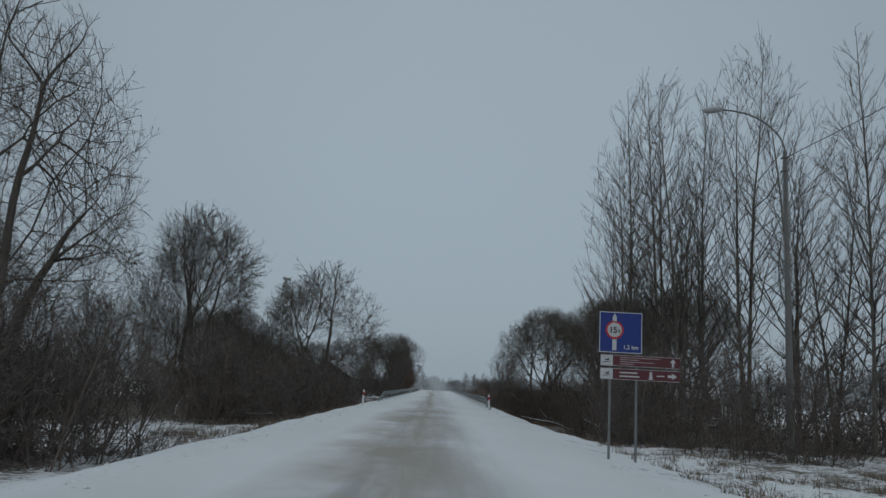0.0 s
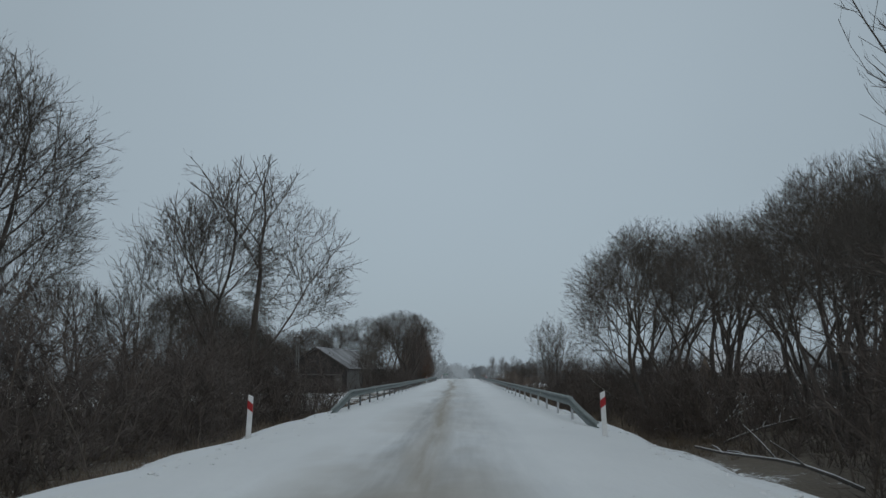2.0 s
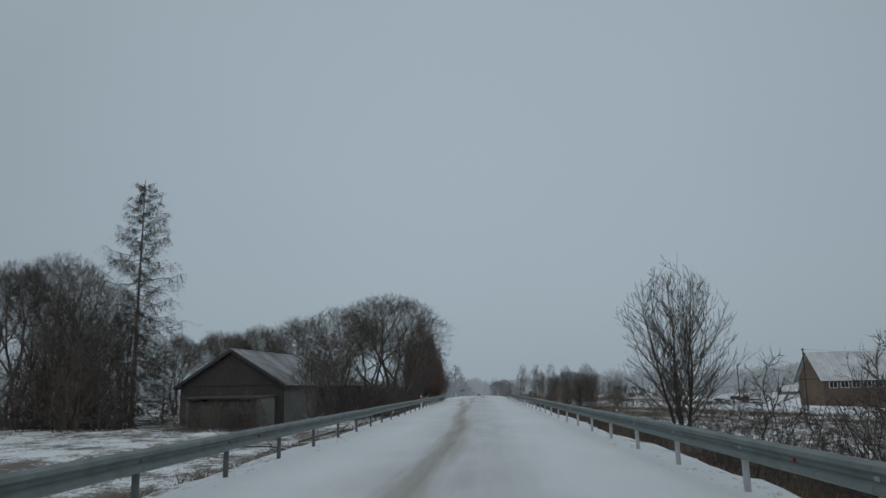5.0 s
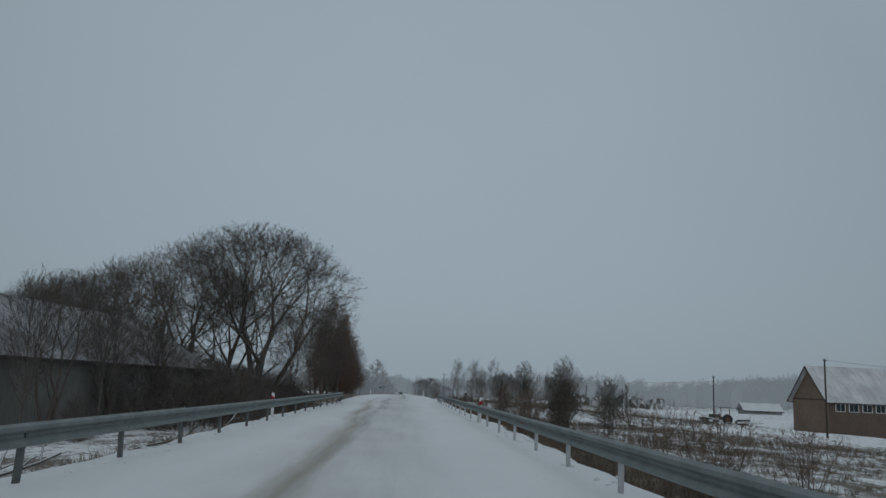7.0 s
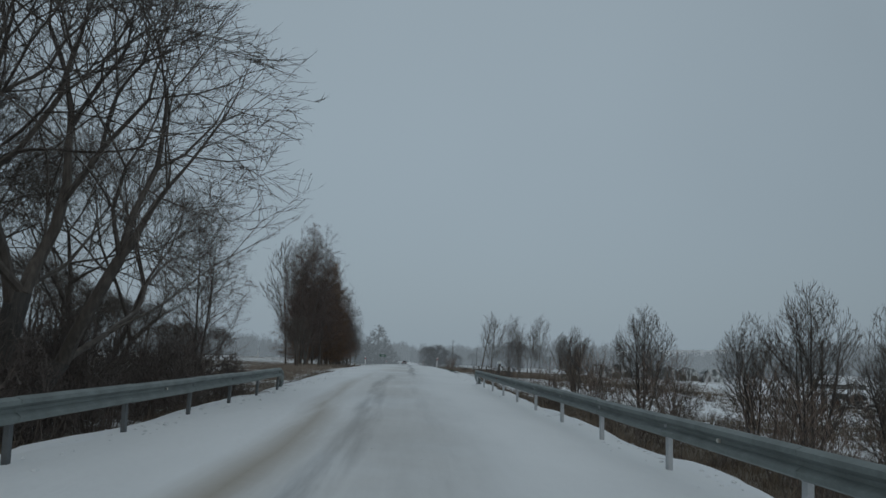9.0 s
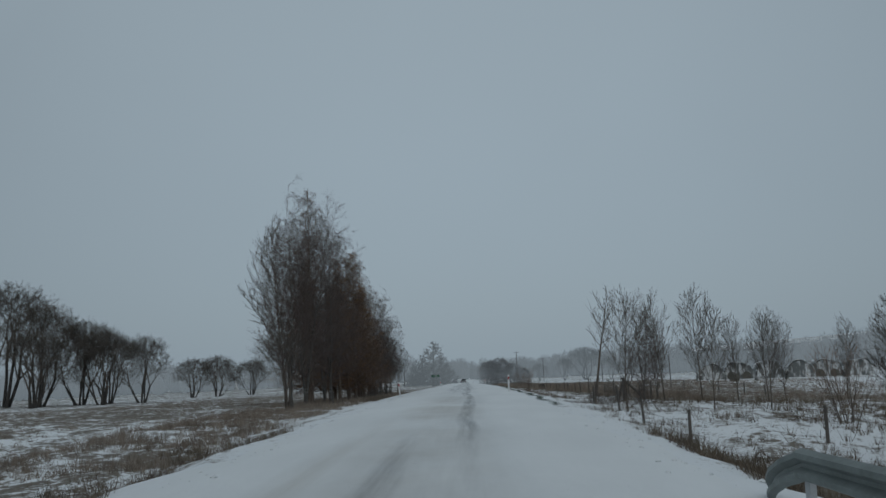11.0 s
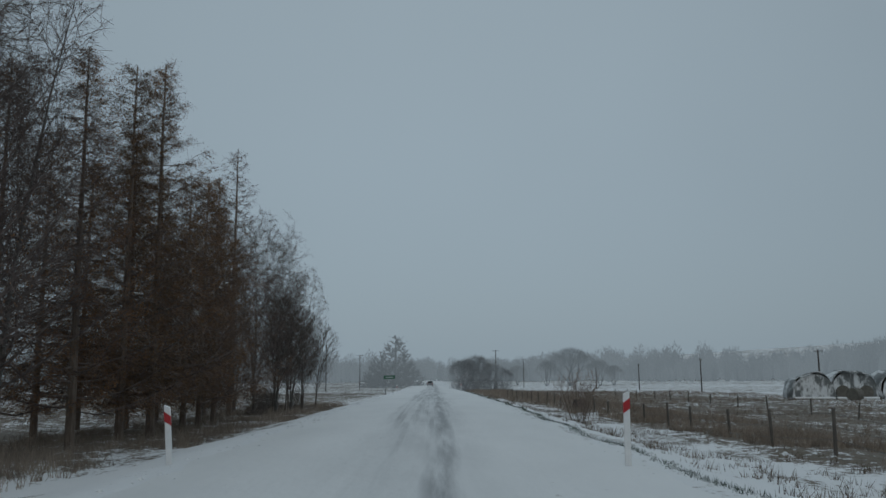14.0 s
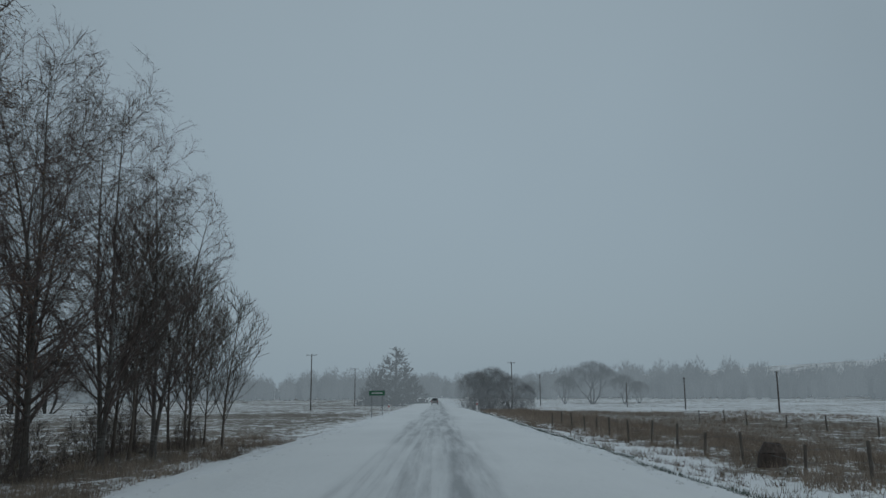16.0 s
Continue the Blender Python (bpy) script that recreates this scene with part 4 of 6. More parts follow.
# west side, before the bridge
plant("old", 0, -29.6, 52.0, 33.0, 40, 0.74)
plant("dome", 2, -25.0, 38.0, 12.0, 90, 0.75)
plant("alder", 0, -20.2, 65.0, 18.8, 20, 0.98)
for k, (x, y, h) in enumerate(((-30, 74, 12), (-25, 84, 10.5), (-33, 60, 12), (-14.5, 80, 8.5), (-19, 58, 9.5), (-36, 48, 12))):
    plant("oval", k % 2, x, y, h, TURN(), 1.15)
plant("ash", 0, -11.0, 73.4, 17.3, 0, 1.0)
for k, (x, y, h) in enumerate(((-26, 60, 9), (-29, 66, 10), (-24, 72, 9.5), (-15, 70, 9), (-17.5, 76, 8.5), (-22, 80, 8), (-27.5, 52, 9), (-15.5, 60, 7.5), (-12.5, 46, 6.5), (-18, 50, 7.5))):
    plant("sapling" if k % 2 else "oval", k % 2, x, y, h, TURN(), 1.1)
# east side: poplars, then round crowns
for k, (x, y, h) in enumerate(((10.6, 44.5, 19), (12.0, 49.0, 22), (13.6, 48.0, 24), (14.2, 44.8, 23), (16.2, 47.0, 22), (16.8, 42, 24), (18.2, 39, 21.5), (20.8, 37, 21),
                               (21.5, 32, 20), (24, 34, 19), (21.0, 29.5, 14), (26, 41, 20), (23, 45, 21), (28, 36, 19))):
    plant("poplar", k % 3, x, y, h, TURN(), 1.0)
for k, (x, y, h, w) in enumerate(((10.2, 73.7, 10.6, 0.92), (12.4, 86.0, 11.8, 0.86), (16.3, 82, 12.6, 0.85), (16.6, 71, 11.6, 0.85), (14.5, 63, 10.8, 0.8), (21.5, 66, 12.5, 0.85), (22, 77, 13.5, 0.85),
                                  (19.5, 92, 14, 0.85), (27, 86, 14.5, 0.9), (13.2, 54, 9.6, 0.75))):
    plant("dome", k % 3, x, y, h, TURN(), w)
plant("maple", 0, 10.9, 125.7, 10.2, 10, 1.0)
# the group past the barn
for k, (x, y, h, w) in enumerate(((-10.0, 172, 13.4, 1.2), (-16.5, 177, 12.8, 1.05), (-22, 182, 12.2, 1.0), (-28.5, 186, 11.4, 0.95), (-14, 189, 12.4, 0.95), (-33, 190, 11, 0.85), (-39, 185, 10.5, 0.85), (-23, 171, 8.5, 0.8))):
    plant("dome", (k + 1) % 3, x, y, h, TURN(), w)
plant("birch", 0, -9.5, 190, 12.0, 30, 1.1)
plant("spruce", 0, -30.6, 153, 22.8, 0, 1.0)
for x, y, h in ((-33.8, 150, 8.5), (-28.6, 155, 7.0)):
    plant("spruce", 0, x, y, h, TURN(), 1.5, label="dense dark young spruce beside a tall old one")
for k, (x, y, h) in enumerate(((-36.5, 154, 17), (-40, 158, 16.5), (-34.5, 160, 15), (-44, 156, 15.5))):
    plant("dome" if k % 2 else "oval", k % 2, x, y, h, TURN(), 0.85)
for k, (x, y, h) in enumerate(((-13.2, 147, 6.5), (-14.0, 151, 7.5), (-13.4, 154.5, 8), (-14.2, 158, 7.2), (-13.0, 161.5, 8), (-14.0, 165, 7.5))):
    plant("oval" if k % 2 else "sapling", k % 2, x, y, h, TURN(), 1.0)
for x, y, h in ((-37, 158, 13), (-41, 160, 15), (-45, 164, 12), (-35.5, 163, 11), (-50, 160, 11)):
    plant("oval", 1, x, y, h, TURN(), 0.8)

# the long row: birches, larches, birches
ROW = (("oval", 1, -12.3, 243.2, 7.0, 1.2), ("birch", 1, -12.6, 246.2, 15.7, 1.0), ("birch", 2, -11.9, 248.4, 18.4, 1.0), ("bare_larch", 0, -12.0, 251.3, 18.0, 0.85),
       ("birch", 0, -10.7, 252.5, 18.4, 1.0), ("birch", 1, -13.4, 255.6, 18.1, 1.0), ("birch", 2, -12.2, 258.0, 17.1, 1.0), ("larch", 1, -11.3, 261.2, 13.5, 1.1),
       ("larch", 2, -10.9, 264.2, 14, 1.1), ("larch", 0, -10.6, 266.5, 15, 1.05), ("larch", 1, -12.5, 268.3, 13, 1.1), ("larch", 2, -10.9, 271.5, 11.5, 1.2),
       ("larch", 1, -11.0, 274.2, 12.4, 1.1), ("larch", 0, -11.2, 277.6, 13.2, 1.1), ("larch", 2, -12.1, 281.0, 12.5, 1.0), ("bare_larch", 0, -12.6, 286.4, 17.3, 0.95),
       ("birch", 1, -11.9, 290.0, 15.6, 1.0), ("birch", 2, -11.0, 293.2, 14.9, 1.0), ("birch", 0, -10.6, 297.0, 14.0, 1.0), ("sapling", 0, -10.4, 300.5, 8.2, 1.2), ("sapling", 1, -9.6, 303.0, 7.6, 1.3),
       ("sapling", 0, -11.6, 302.0, 8.8, 1.2), ("sapling", 1, -15.5, 257.5, 16.7, 1.0), ("larch", 1, -14.4, 262.0, 13.5, 1.1), ("larch", 2, -14.0, 273.0, 12.4, 1.1),
       ("larch", 0, -14.6, 278.5, 13.5, 1.1), ("birch", 0, -14.5, 287.5, 15.7, 1.0), ("birch", 1, -14.2, 294, 14.6, 1.0), ("larch", 2, -15.8, 268.0, 12.5, 1.1), ("larch", 0, -16.5, 273.5, 13.0, 1.1), ("larch", 1, -16.0, 283.0, 12.0, 1.1))
for kind, v, x, y, h, w in ROW:
    plant(kind, v, x, y, h, TURN(), w, group="row of trees along the verge")
for x, y, h, w in ((-79, 322, 23, 1.0), (-70.5, 318, 18.5, 0.95), (-64.5, 320, 15.5, 0.95), (-59, 316, 13.6, 0.95), (-54, 320, 12.2, 0.95), (-67, 310, 13, 0.95), (-61.5, 324, 13, 0.95), (-78, 415, 12, 1.2), (-70, 412, 12.5, 1.2), (-62, 418, 11, 1.2)):
    plant("field", int(x) % 2, x, y, h, TURN(), w)

# small trees and bushes on the east side
plant("lollipop", 0, 7.15, 228.2, 6.6, 0, 1.0, (0, 4))
plant("sapling", 1, 7.5, 221.2, 5.4, 60, 1.15, (0, 3), "stout young bare tree with a crooked foot")
for x, y, h in ((9.5, 227.3, 1.5), (7.2, 228.0, 0.9), (8.2, 229.4, 1.3), (9.0, 230.8, 1.1), (7.5, 230.2, 0.9), (10.4, 231.6, 1.0)):
    plant("thicket", int(y) % 3, x, y, h, TURN(), 1.0)
plant("sapling", 0, 10.6, 219.2, 4.4, 20, 1.0)
plant("sapling", 1, 13.0, 219.5, 4.2, 200, 1.0)
for k, (x, y, h) in enumerate(((10.1, 229.8, 6.8), (10.9, 228.6, 6.4), (13.2, 229.7, 6.8), (11.8, 234, 5.8), (15.5, 231, 5.2), (16.6, 229.5, 5.4), (18.3, 231.5, 5.2), (20.5, 229, 5.0))):
    plant("birch" if k in (0, 3) else "sapling", k % 2, x, y, h * 0.92, TURN(), 0.95)
for k, (x, y, h) in enumerate(((8.0, 174.6, 2.2), (8.2, 167.0, 2.4), (9.4, 171.5, 2.6), (10.5, 164.5, 3.0), (8.9, 178.5, 2.2), (8.6, 184.0, 2.6), (9.6, 190.4, 2.4), (8.0, 195.0, 2.8),
                               (10.5, 198, 3.4), (11.0, 204, 2.8), (11.5, 186, 3.2), (12.5, 178, 3.2), (13.5, 168, 3.4), (14, 209, 2.6), (13.5, 214, 2.6), (13, 160, 3.0),
                               (8.2, 136, 2.4), (10.5, 148, 2.6), (7.6, 152.0, 2.2), (12.5, 140, 2.2), (7.2, 123, 2.0), (14, 132, 2.2))):
    plant("clump" if k % 3 else "sapling", k % 2, x, y, h * 1.2, TURN(), 1.1)
for k, (x, y, h) in enumerate(((10.6, 168.8, 4.4), (12.4, 176.0, 5.8), (14.4, 184.5, 5.4), (11.6, 190.5, 5.8), (11.4, 205.0, 5.0), (16.5, 178.0, 4.6))):
    plant("maple", 1 + k % 2, x, y, h, TURN(), 0.95, label="slim many-stemmed bare tree in the snowy pasture")
plant("clump", 1, 6.6, 270.2, 2.6, 30, 1.15)
plant("clump", 0, 6.9, 270.5, 2.2, 130, 1.0)
for k in range(18):
    plant("thicket", k % 3, float(rnd.uniform(6.2, 9.8)), 112 + 5.2 * k, float(rnd.uniform(0.9, 1.9)), TURN(), 1.1)
# undergrowth, thick enough to hide what lies behind it
for k in range(26):
    plant("thicket", k % 3, -8.0 - 0.47 * k + float(rnd.uniform(-0.5, 0.5)), 18.5 + float(rnd.uniform(-2.0, 4.0)) - 0.06 * k, float(rnd.uniform(3.4, 4.6)), TURN(), 1.05)
for k in range(50):
    y = 35.0 + 43 * ((k * 0.618) % 1)
    x = -float(rnd.uniform(7.8, 11)) if k % 2 else -float(rnd.uniform(11, 24))
    plant("thicket", k % 3, x, y, float(rnd.uniform(3.0, 4.9)), TURN(), 1.1)
for k in range(58):
    y = 22.5 + 84 * ((k * 0.618) % 1)
    x = float(rnd.uniform(8.2, 11.5)) if k % 2 else float(rnd.uniform(11, 25))
    x += 1.5 if y < 30 else 0
    tall = 1.65 if 27 < y < 52 and x > 11 else 1.25 if 27 < y < 52 and x > 9 else 0.95
    plant("thicket", k % 3, x, y, float(rnd.uniform(3.0, 4.6)) * tall, TURN(), 1.05)
for k in range(26):
    plant("thicket", k % 3, float(rnd.uniform(7.6, 11.0)) if k % 2 else float(rnd.uniform(10, 18)), 67 + 1.25 * k, float(rnd.uniform(2.8, 4.0)), TURN(), 1.15)
for k in range(6):
    plant("thicket", k % 3, float(rnd.uniform(10, 22)), float(rnd.uniform(66, 92)), float(rnd.uniform(3.4, 4.8)), TURN(), 1.1)
for k in range(8):
    plant("thicket", k % 3, -float(rnd.uniform(8.4, 12.0)), 75 + 1.7 * k, float(rnd.uniform(2.4, 3.2)), TURN(), 1.1)
for k in range(12):
    plant("thicket", k % 3, float(rnd.uniform(6.4, 8.6)), 68 + 3.6 * k, float(rnd.uniform(1.4, 2.3)), TURN(), 1.1)
for k in range(30):
    x, y = -float(rnd.uniform(8.6, 30)), float(rnd.uniform(159, 192))
    plant("thicket", k % 3, x if y > 177 else -float(rnd.uniform(8.8, 14.5)), y, float(rnd.uniform(2.8, 4.6)), TURN(), 1.1)
for k in range(7):
    plant("thicket", k % 3, -float(rnd.uniform(11.5, 15.2)), 147 + 3.6 * k, float(rnd.uniform(1.2, 2.4)), TURN(), 0.95)
for k in range(18):
    plant("thicket", k % 3, -float(rnd.uniform(8.5, 15.0)), 175 + 1.35 * k, float(rnd.uniform(2.8, 3.9)), TURN(), 1.05)
for k in range(9):
    plant("thicket", k % 3, -float(rnd.uniform(10.5, 14.5)), 288 + 2.1 * k, float(rnd.uniform(1.6, 2.8)), TURN(), 0.9)
for k, (x, y, h) in enumerate(((-10.6, 294.5, 9), (-11.8, 296.2, 10), (-10.0, 299.2, 8), (-12.6, 300.4, 9.5), (-11.0, 305.0, 7))):
    plant("sapling", k % 2, x, y, h, TURN(), 1.05, group="row of trees along the verge")
for k in range(12):
    plant("thicket", k % 3, -float(rnd.uniform(7.4, 9.6)), 160 + 3.4 * k, float(rnd.uniform(2.2, 3.4)), TURN(), 1.0)
for k in range(7):
    plant("thicket", k % 3, -float(rnd.uniform(16, 25)), float(rnd.uniform(140, 145.8)), float(rnd.uniform(1.8, 3.0)), TURN(), 1.3)
for k in range(11):
    plant("thicket", k % 3, -float(rnd.uniform(28, 41)), float(rnd.uniform(142, 152)), float(rnd.uniform(5.0, 9.0)), TURN(), 1.0)
for k in range(8):
    plant("thicket", k % 3, -float(rnd.uniform(24, 40)), float(rnd.uniform(84, 140)), float(rnd.uniform(2.0, 3.6)), TURN(), 1.2)

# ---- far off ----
# These firs and field trees carry the painted haze glow.
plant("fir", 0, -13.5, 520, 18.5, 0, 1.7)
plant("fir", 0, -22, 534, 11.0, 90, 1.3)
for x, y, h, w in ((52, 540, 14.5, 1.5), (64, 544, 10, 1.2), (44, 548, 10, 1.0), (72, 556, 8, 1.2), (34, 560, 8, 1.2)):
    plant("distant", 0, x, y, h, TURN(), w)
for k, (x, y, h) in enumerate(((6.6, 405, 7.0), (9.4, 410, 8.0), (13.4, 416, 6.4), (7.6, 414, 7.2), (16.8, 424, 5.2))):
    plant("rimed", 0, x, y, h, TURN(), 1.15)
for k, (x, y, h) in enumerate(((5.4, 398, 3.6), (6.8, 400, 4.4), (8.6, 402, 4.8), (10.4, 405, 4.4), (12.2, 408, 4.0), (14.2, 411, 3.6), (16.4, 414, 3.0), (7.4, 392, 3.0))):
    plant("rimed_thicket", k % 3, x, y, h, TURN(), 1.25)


def far_wood(name, line, height, depth, n, seed, label, mat):
    """Distant woodland: many stems with spread boughs along a line, as one mass."""
    rng = np.random.default_rng(seed)
    runs, fuzz, cum = [], [], [0.0]
    for a, b in zip(line, line[1:]):
        cum.append(cum[-1] + math.dist(a, b))
    for k in range(n):
        d = rng.uniform(0, cum[-1])
        i = max(j for j in range(len(line) - 1) if cum[j] <= d)
        f = (d - cum[i]) / (cum[i + 1] - cum[i])
        x = line[i][0] + f * (line[i + 1][0] - line[i][0]) + rng.normal(0, depth)
        y = line[i][1] + f * (line[i + 1][1] - line[i][1]) + rng.normal(0, depth)
        h = height * (0.72 + 0.55 * wobble(x, y, 0.012) + 0.35 * wobble(x, y, 0.05) + rng.uniform(-0.08, 0.08))
        p = Vector((x, y, ground_z(x, y) - 0.3))
        top = p + Vector((rng.normal(0, 0.5), rng.normal(0, 0.5), h))
        runs.append(([p, top - UP * 0.15 * h], [0.25, 0.08], 3))
        c = p + UP * (0.58 * h)
        fat = h * rng.uniform(0.09, 0.19)
        tall = h * rng.uniform(0.62, 0.9)
        runs.append(([p + UP * (tall * f) for f in (0.06, 0.25, 0.5, 0.72, 0.88, 1.0)], [fat * f for f in (0.6, 1.0, 1.0, 0.8, 0.5, 0.1)], 7))
        v = unit(rng.normal(0, 1, (300, 3))) * rng.uniform(0.1, 1.0, (300, 1)) ** 0.55 * np.array((0.27, 0.27, 0.45)) * h + np.array(c)
        w = unit(v - np.array(c) + rng.normal(0, 0.1 * h, v.shape) + np.array((0, 0, 0.15 * h))) * h * 0.055
        fuzz.append(slivers(rng, v - w, v + w, 0.009 * h))
    return tagged(mesh_part(name, tubes(runs, np.concatenate(fuzz)), mat), label, "woodland", kind="stuff")


far_wood("far_wood", [(-420, 470), (-200, 620), (-60, 690), (30, 700), (110, 690), (200, 640), (262, 520), (270, 380), (262, 230), (250, 130)], 17, 22, 2100, 4, "distant bare woodland with haze painted as a pale glow", HAZE_GLOW)

# ---- guardrails ----
def beam_profile(face):
    """The W of a crash barrier, from its lower to its upper edge; face -1 looks west, +1 east."""
    w = [(0.0, 0.0), (0.075, 0.035), (0.082, 0.085), (0.01, 0.135), (0.01, 0.175), (0.082, 0.225), (0.075, 0.275), (0.0, 0.31)]
    front = [(face * x, z) for x, z in w]
    return front + [(x - face * 0.007, z) for x, z in reversed(front)]


def beam(face, length, rise=0.0, out=0.0, bend=4):
    """One length of rail along y, with its far end raised by rise and set aside by out."""
    bm, prof = bmesh.new(), beam_profile(face)
    rows = []
    for k in range(bend + 1):
        t = k / bend
        lift, aside = rise * t ** 1.12 if rise else 0.0, out * t * t
        rows.append([bm.verts.new((x + aside, length * t, z + lift)) for x, z in prof])
    n = len(prof)
    for a, b in zip(rows, rows[1:]):
        for q in range(n):
            bm.faces.new((a[q], a[(q + 1) % n], b[(q + 1) % n], b[q]))
    bm.faces.new(rows[0]), bm.faces.new(list(reversed(rows[-1])))
    bmesh.ops.recalc_face_normals(bm, faces=bm.faces)
    return bm


def guardrail(x, y0, step, n, face, label, post_mat, start_drop, end_drop):
    rail = thing("guardrail", x, y0, road_z(y0), label, "guardrail", "guardrails of the bridge")
    post = None
    sec = None
    for k in range(n + 1):
        dz = road_z(y0 + k * step) - road_z(y0)
        if post is None:
            bm = bmesh.new()
            box(bm, (-face * 0.045, 0, -0.17), (0.07, 0.11, 1.72), bevel=0.008)
            box(bm, (-face * 0.004, 0, 0.56), (0.03, 0.09, 0.2))
            post = part("post", bm, post_mat, rail)
            obj = post
        else:
            obj = new("post", post.data)
            obj.parent = rail
        obj.matrix_basis = pose(0, k * step, dz, float(rnd.normal(0, 0.8)), float(rnd.normal(0, 1.2)), 0)
        if k == n:
            break
        if sec is None:
            sec = part("beam", beam(face, step + 0.06, 0, 0, 1), GALV, rail)
            obj = sec
        else:
            obj = new("beam", sec.data)
            obj.parent = rail
        obj.matrix_basis = pose(0.002 * (k % 2), k * step - 0.03, 0.41 + dz + float(rnd.normal(0, 0.004)), 0, 0, float(rnd.normal(0, 0.05)))
        if k % 6 == 2:
            bm = box(bmesh.new(), (face * 0.03, k * step + 1.9, 0.565 + dz), (0.03, 0.06, 0.045), bevel=0.004)
            part("reflector", bm, AMBER if k % 12 == 2 else RED, rail, "small reflector in the rail's groove")
    if start_drop:
        bm = beam(face, start_drop, -0.62, 0.25 * -face, 6)
        ob = part("end_section", bm, GALV, rail, "rail end sloping into the snow")
        ob.matrix_basis = Matrix.Translation((0, 0.0, 0.41)) @ Matrix.Diagonal((1, -1, 1, 1))
    if end_drop:
        ob = part("end_section", beam(face, end_drop, -0.6, 0.5 * -face, 4), GALV, rail, "bent rail end dropping to the ground")
        ob.matrix_basis = pose(0, n * step, 0.41 + road_z(y0 + n * step) - road_z(y0))
    return rail


guardrail(3.88, 59.3, 3.85, 35, -1, "galvanised steel crash barrier with frosted posts", POST_FROST, 3.9, 2.2)
guardrail(-4.22, 66.6, 3.8, 30, 1, "galvanised steel crash barrier with bare dark posts", GALV_DARK, 3.4, 3.0)


# ---- delineators ----
def delineator(x, y, lean=0.0, tall=0.92):
    z = road_z(y) - 0.02
    d = thing("delineator_post", x, y, z, "white plastic road marker post with a red band", "marker post", "marker posts along the road")
    d.matrix_basis = pose(x, y, z, float(rnd.normal(0, 0.8)), lean, 0)
    s = -1 if x < 0 else 1
    bm = bmesh.new()
    base = [(-0.06, -0.04), (0.06, -0.04), (0.045, 0.05), (-0.045, 0.05)]

    def ring(z0, grow_by=0.0, slope=0.0):
        return [bm.verts.new((px * (1 + grow_by), py * (1 + grow_by), z0 + slope * px)) for px, py in base]

    a, b = ring(-0.3), ring(tall, 0.0, 0.5 * s)
    for q in range(4):
        bm.faces.new((a[q], a[(q + 1) % 4], b[(q + 1) % 4], b[q]))
    bm.faces.new(b)
    bmesh.ops.bevel(bm, geom=[e for e in bm.edges], offset=0.006, segments=1, affect="EDGES")
    part("post", bm, WHITE, d)
    bm = bmesh.new()
    a, b = ring(tall - 0.33, 0.05, 0.8 * s), ring(tall - 0.14, 0.05, 0.8 * s)
    for q in range(4):
        bm.faces.new((a[q], a[(q + 1) % 4], b[(q + 1) % 4], b[q]))
    part("band", bm, RED, d, "slanting red reflective band")
    return d


for x, y, lean, tall in ((-4.55, 52.05, 1.5, 0.92), (3.72, 52.3, -2.0, 1.02), (-4.66, 150.0, -1.0, 0.92), (4.0, 151.8, 1.0, 1.06), (-4.85, 251.2, -4.5, 1.08), (3.85, 249.7, 1.0, 1.3), (-4.9, 349.0, 0, 0.92), (4.2, 351.0, 0, 1.1)):
    delineator(x, y, lean, tall)


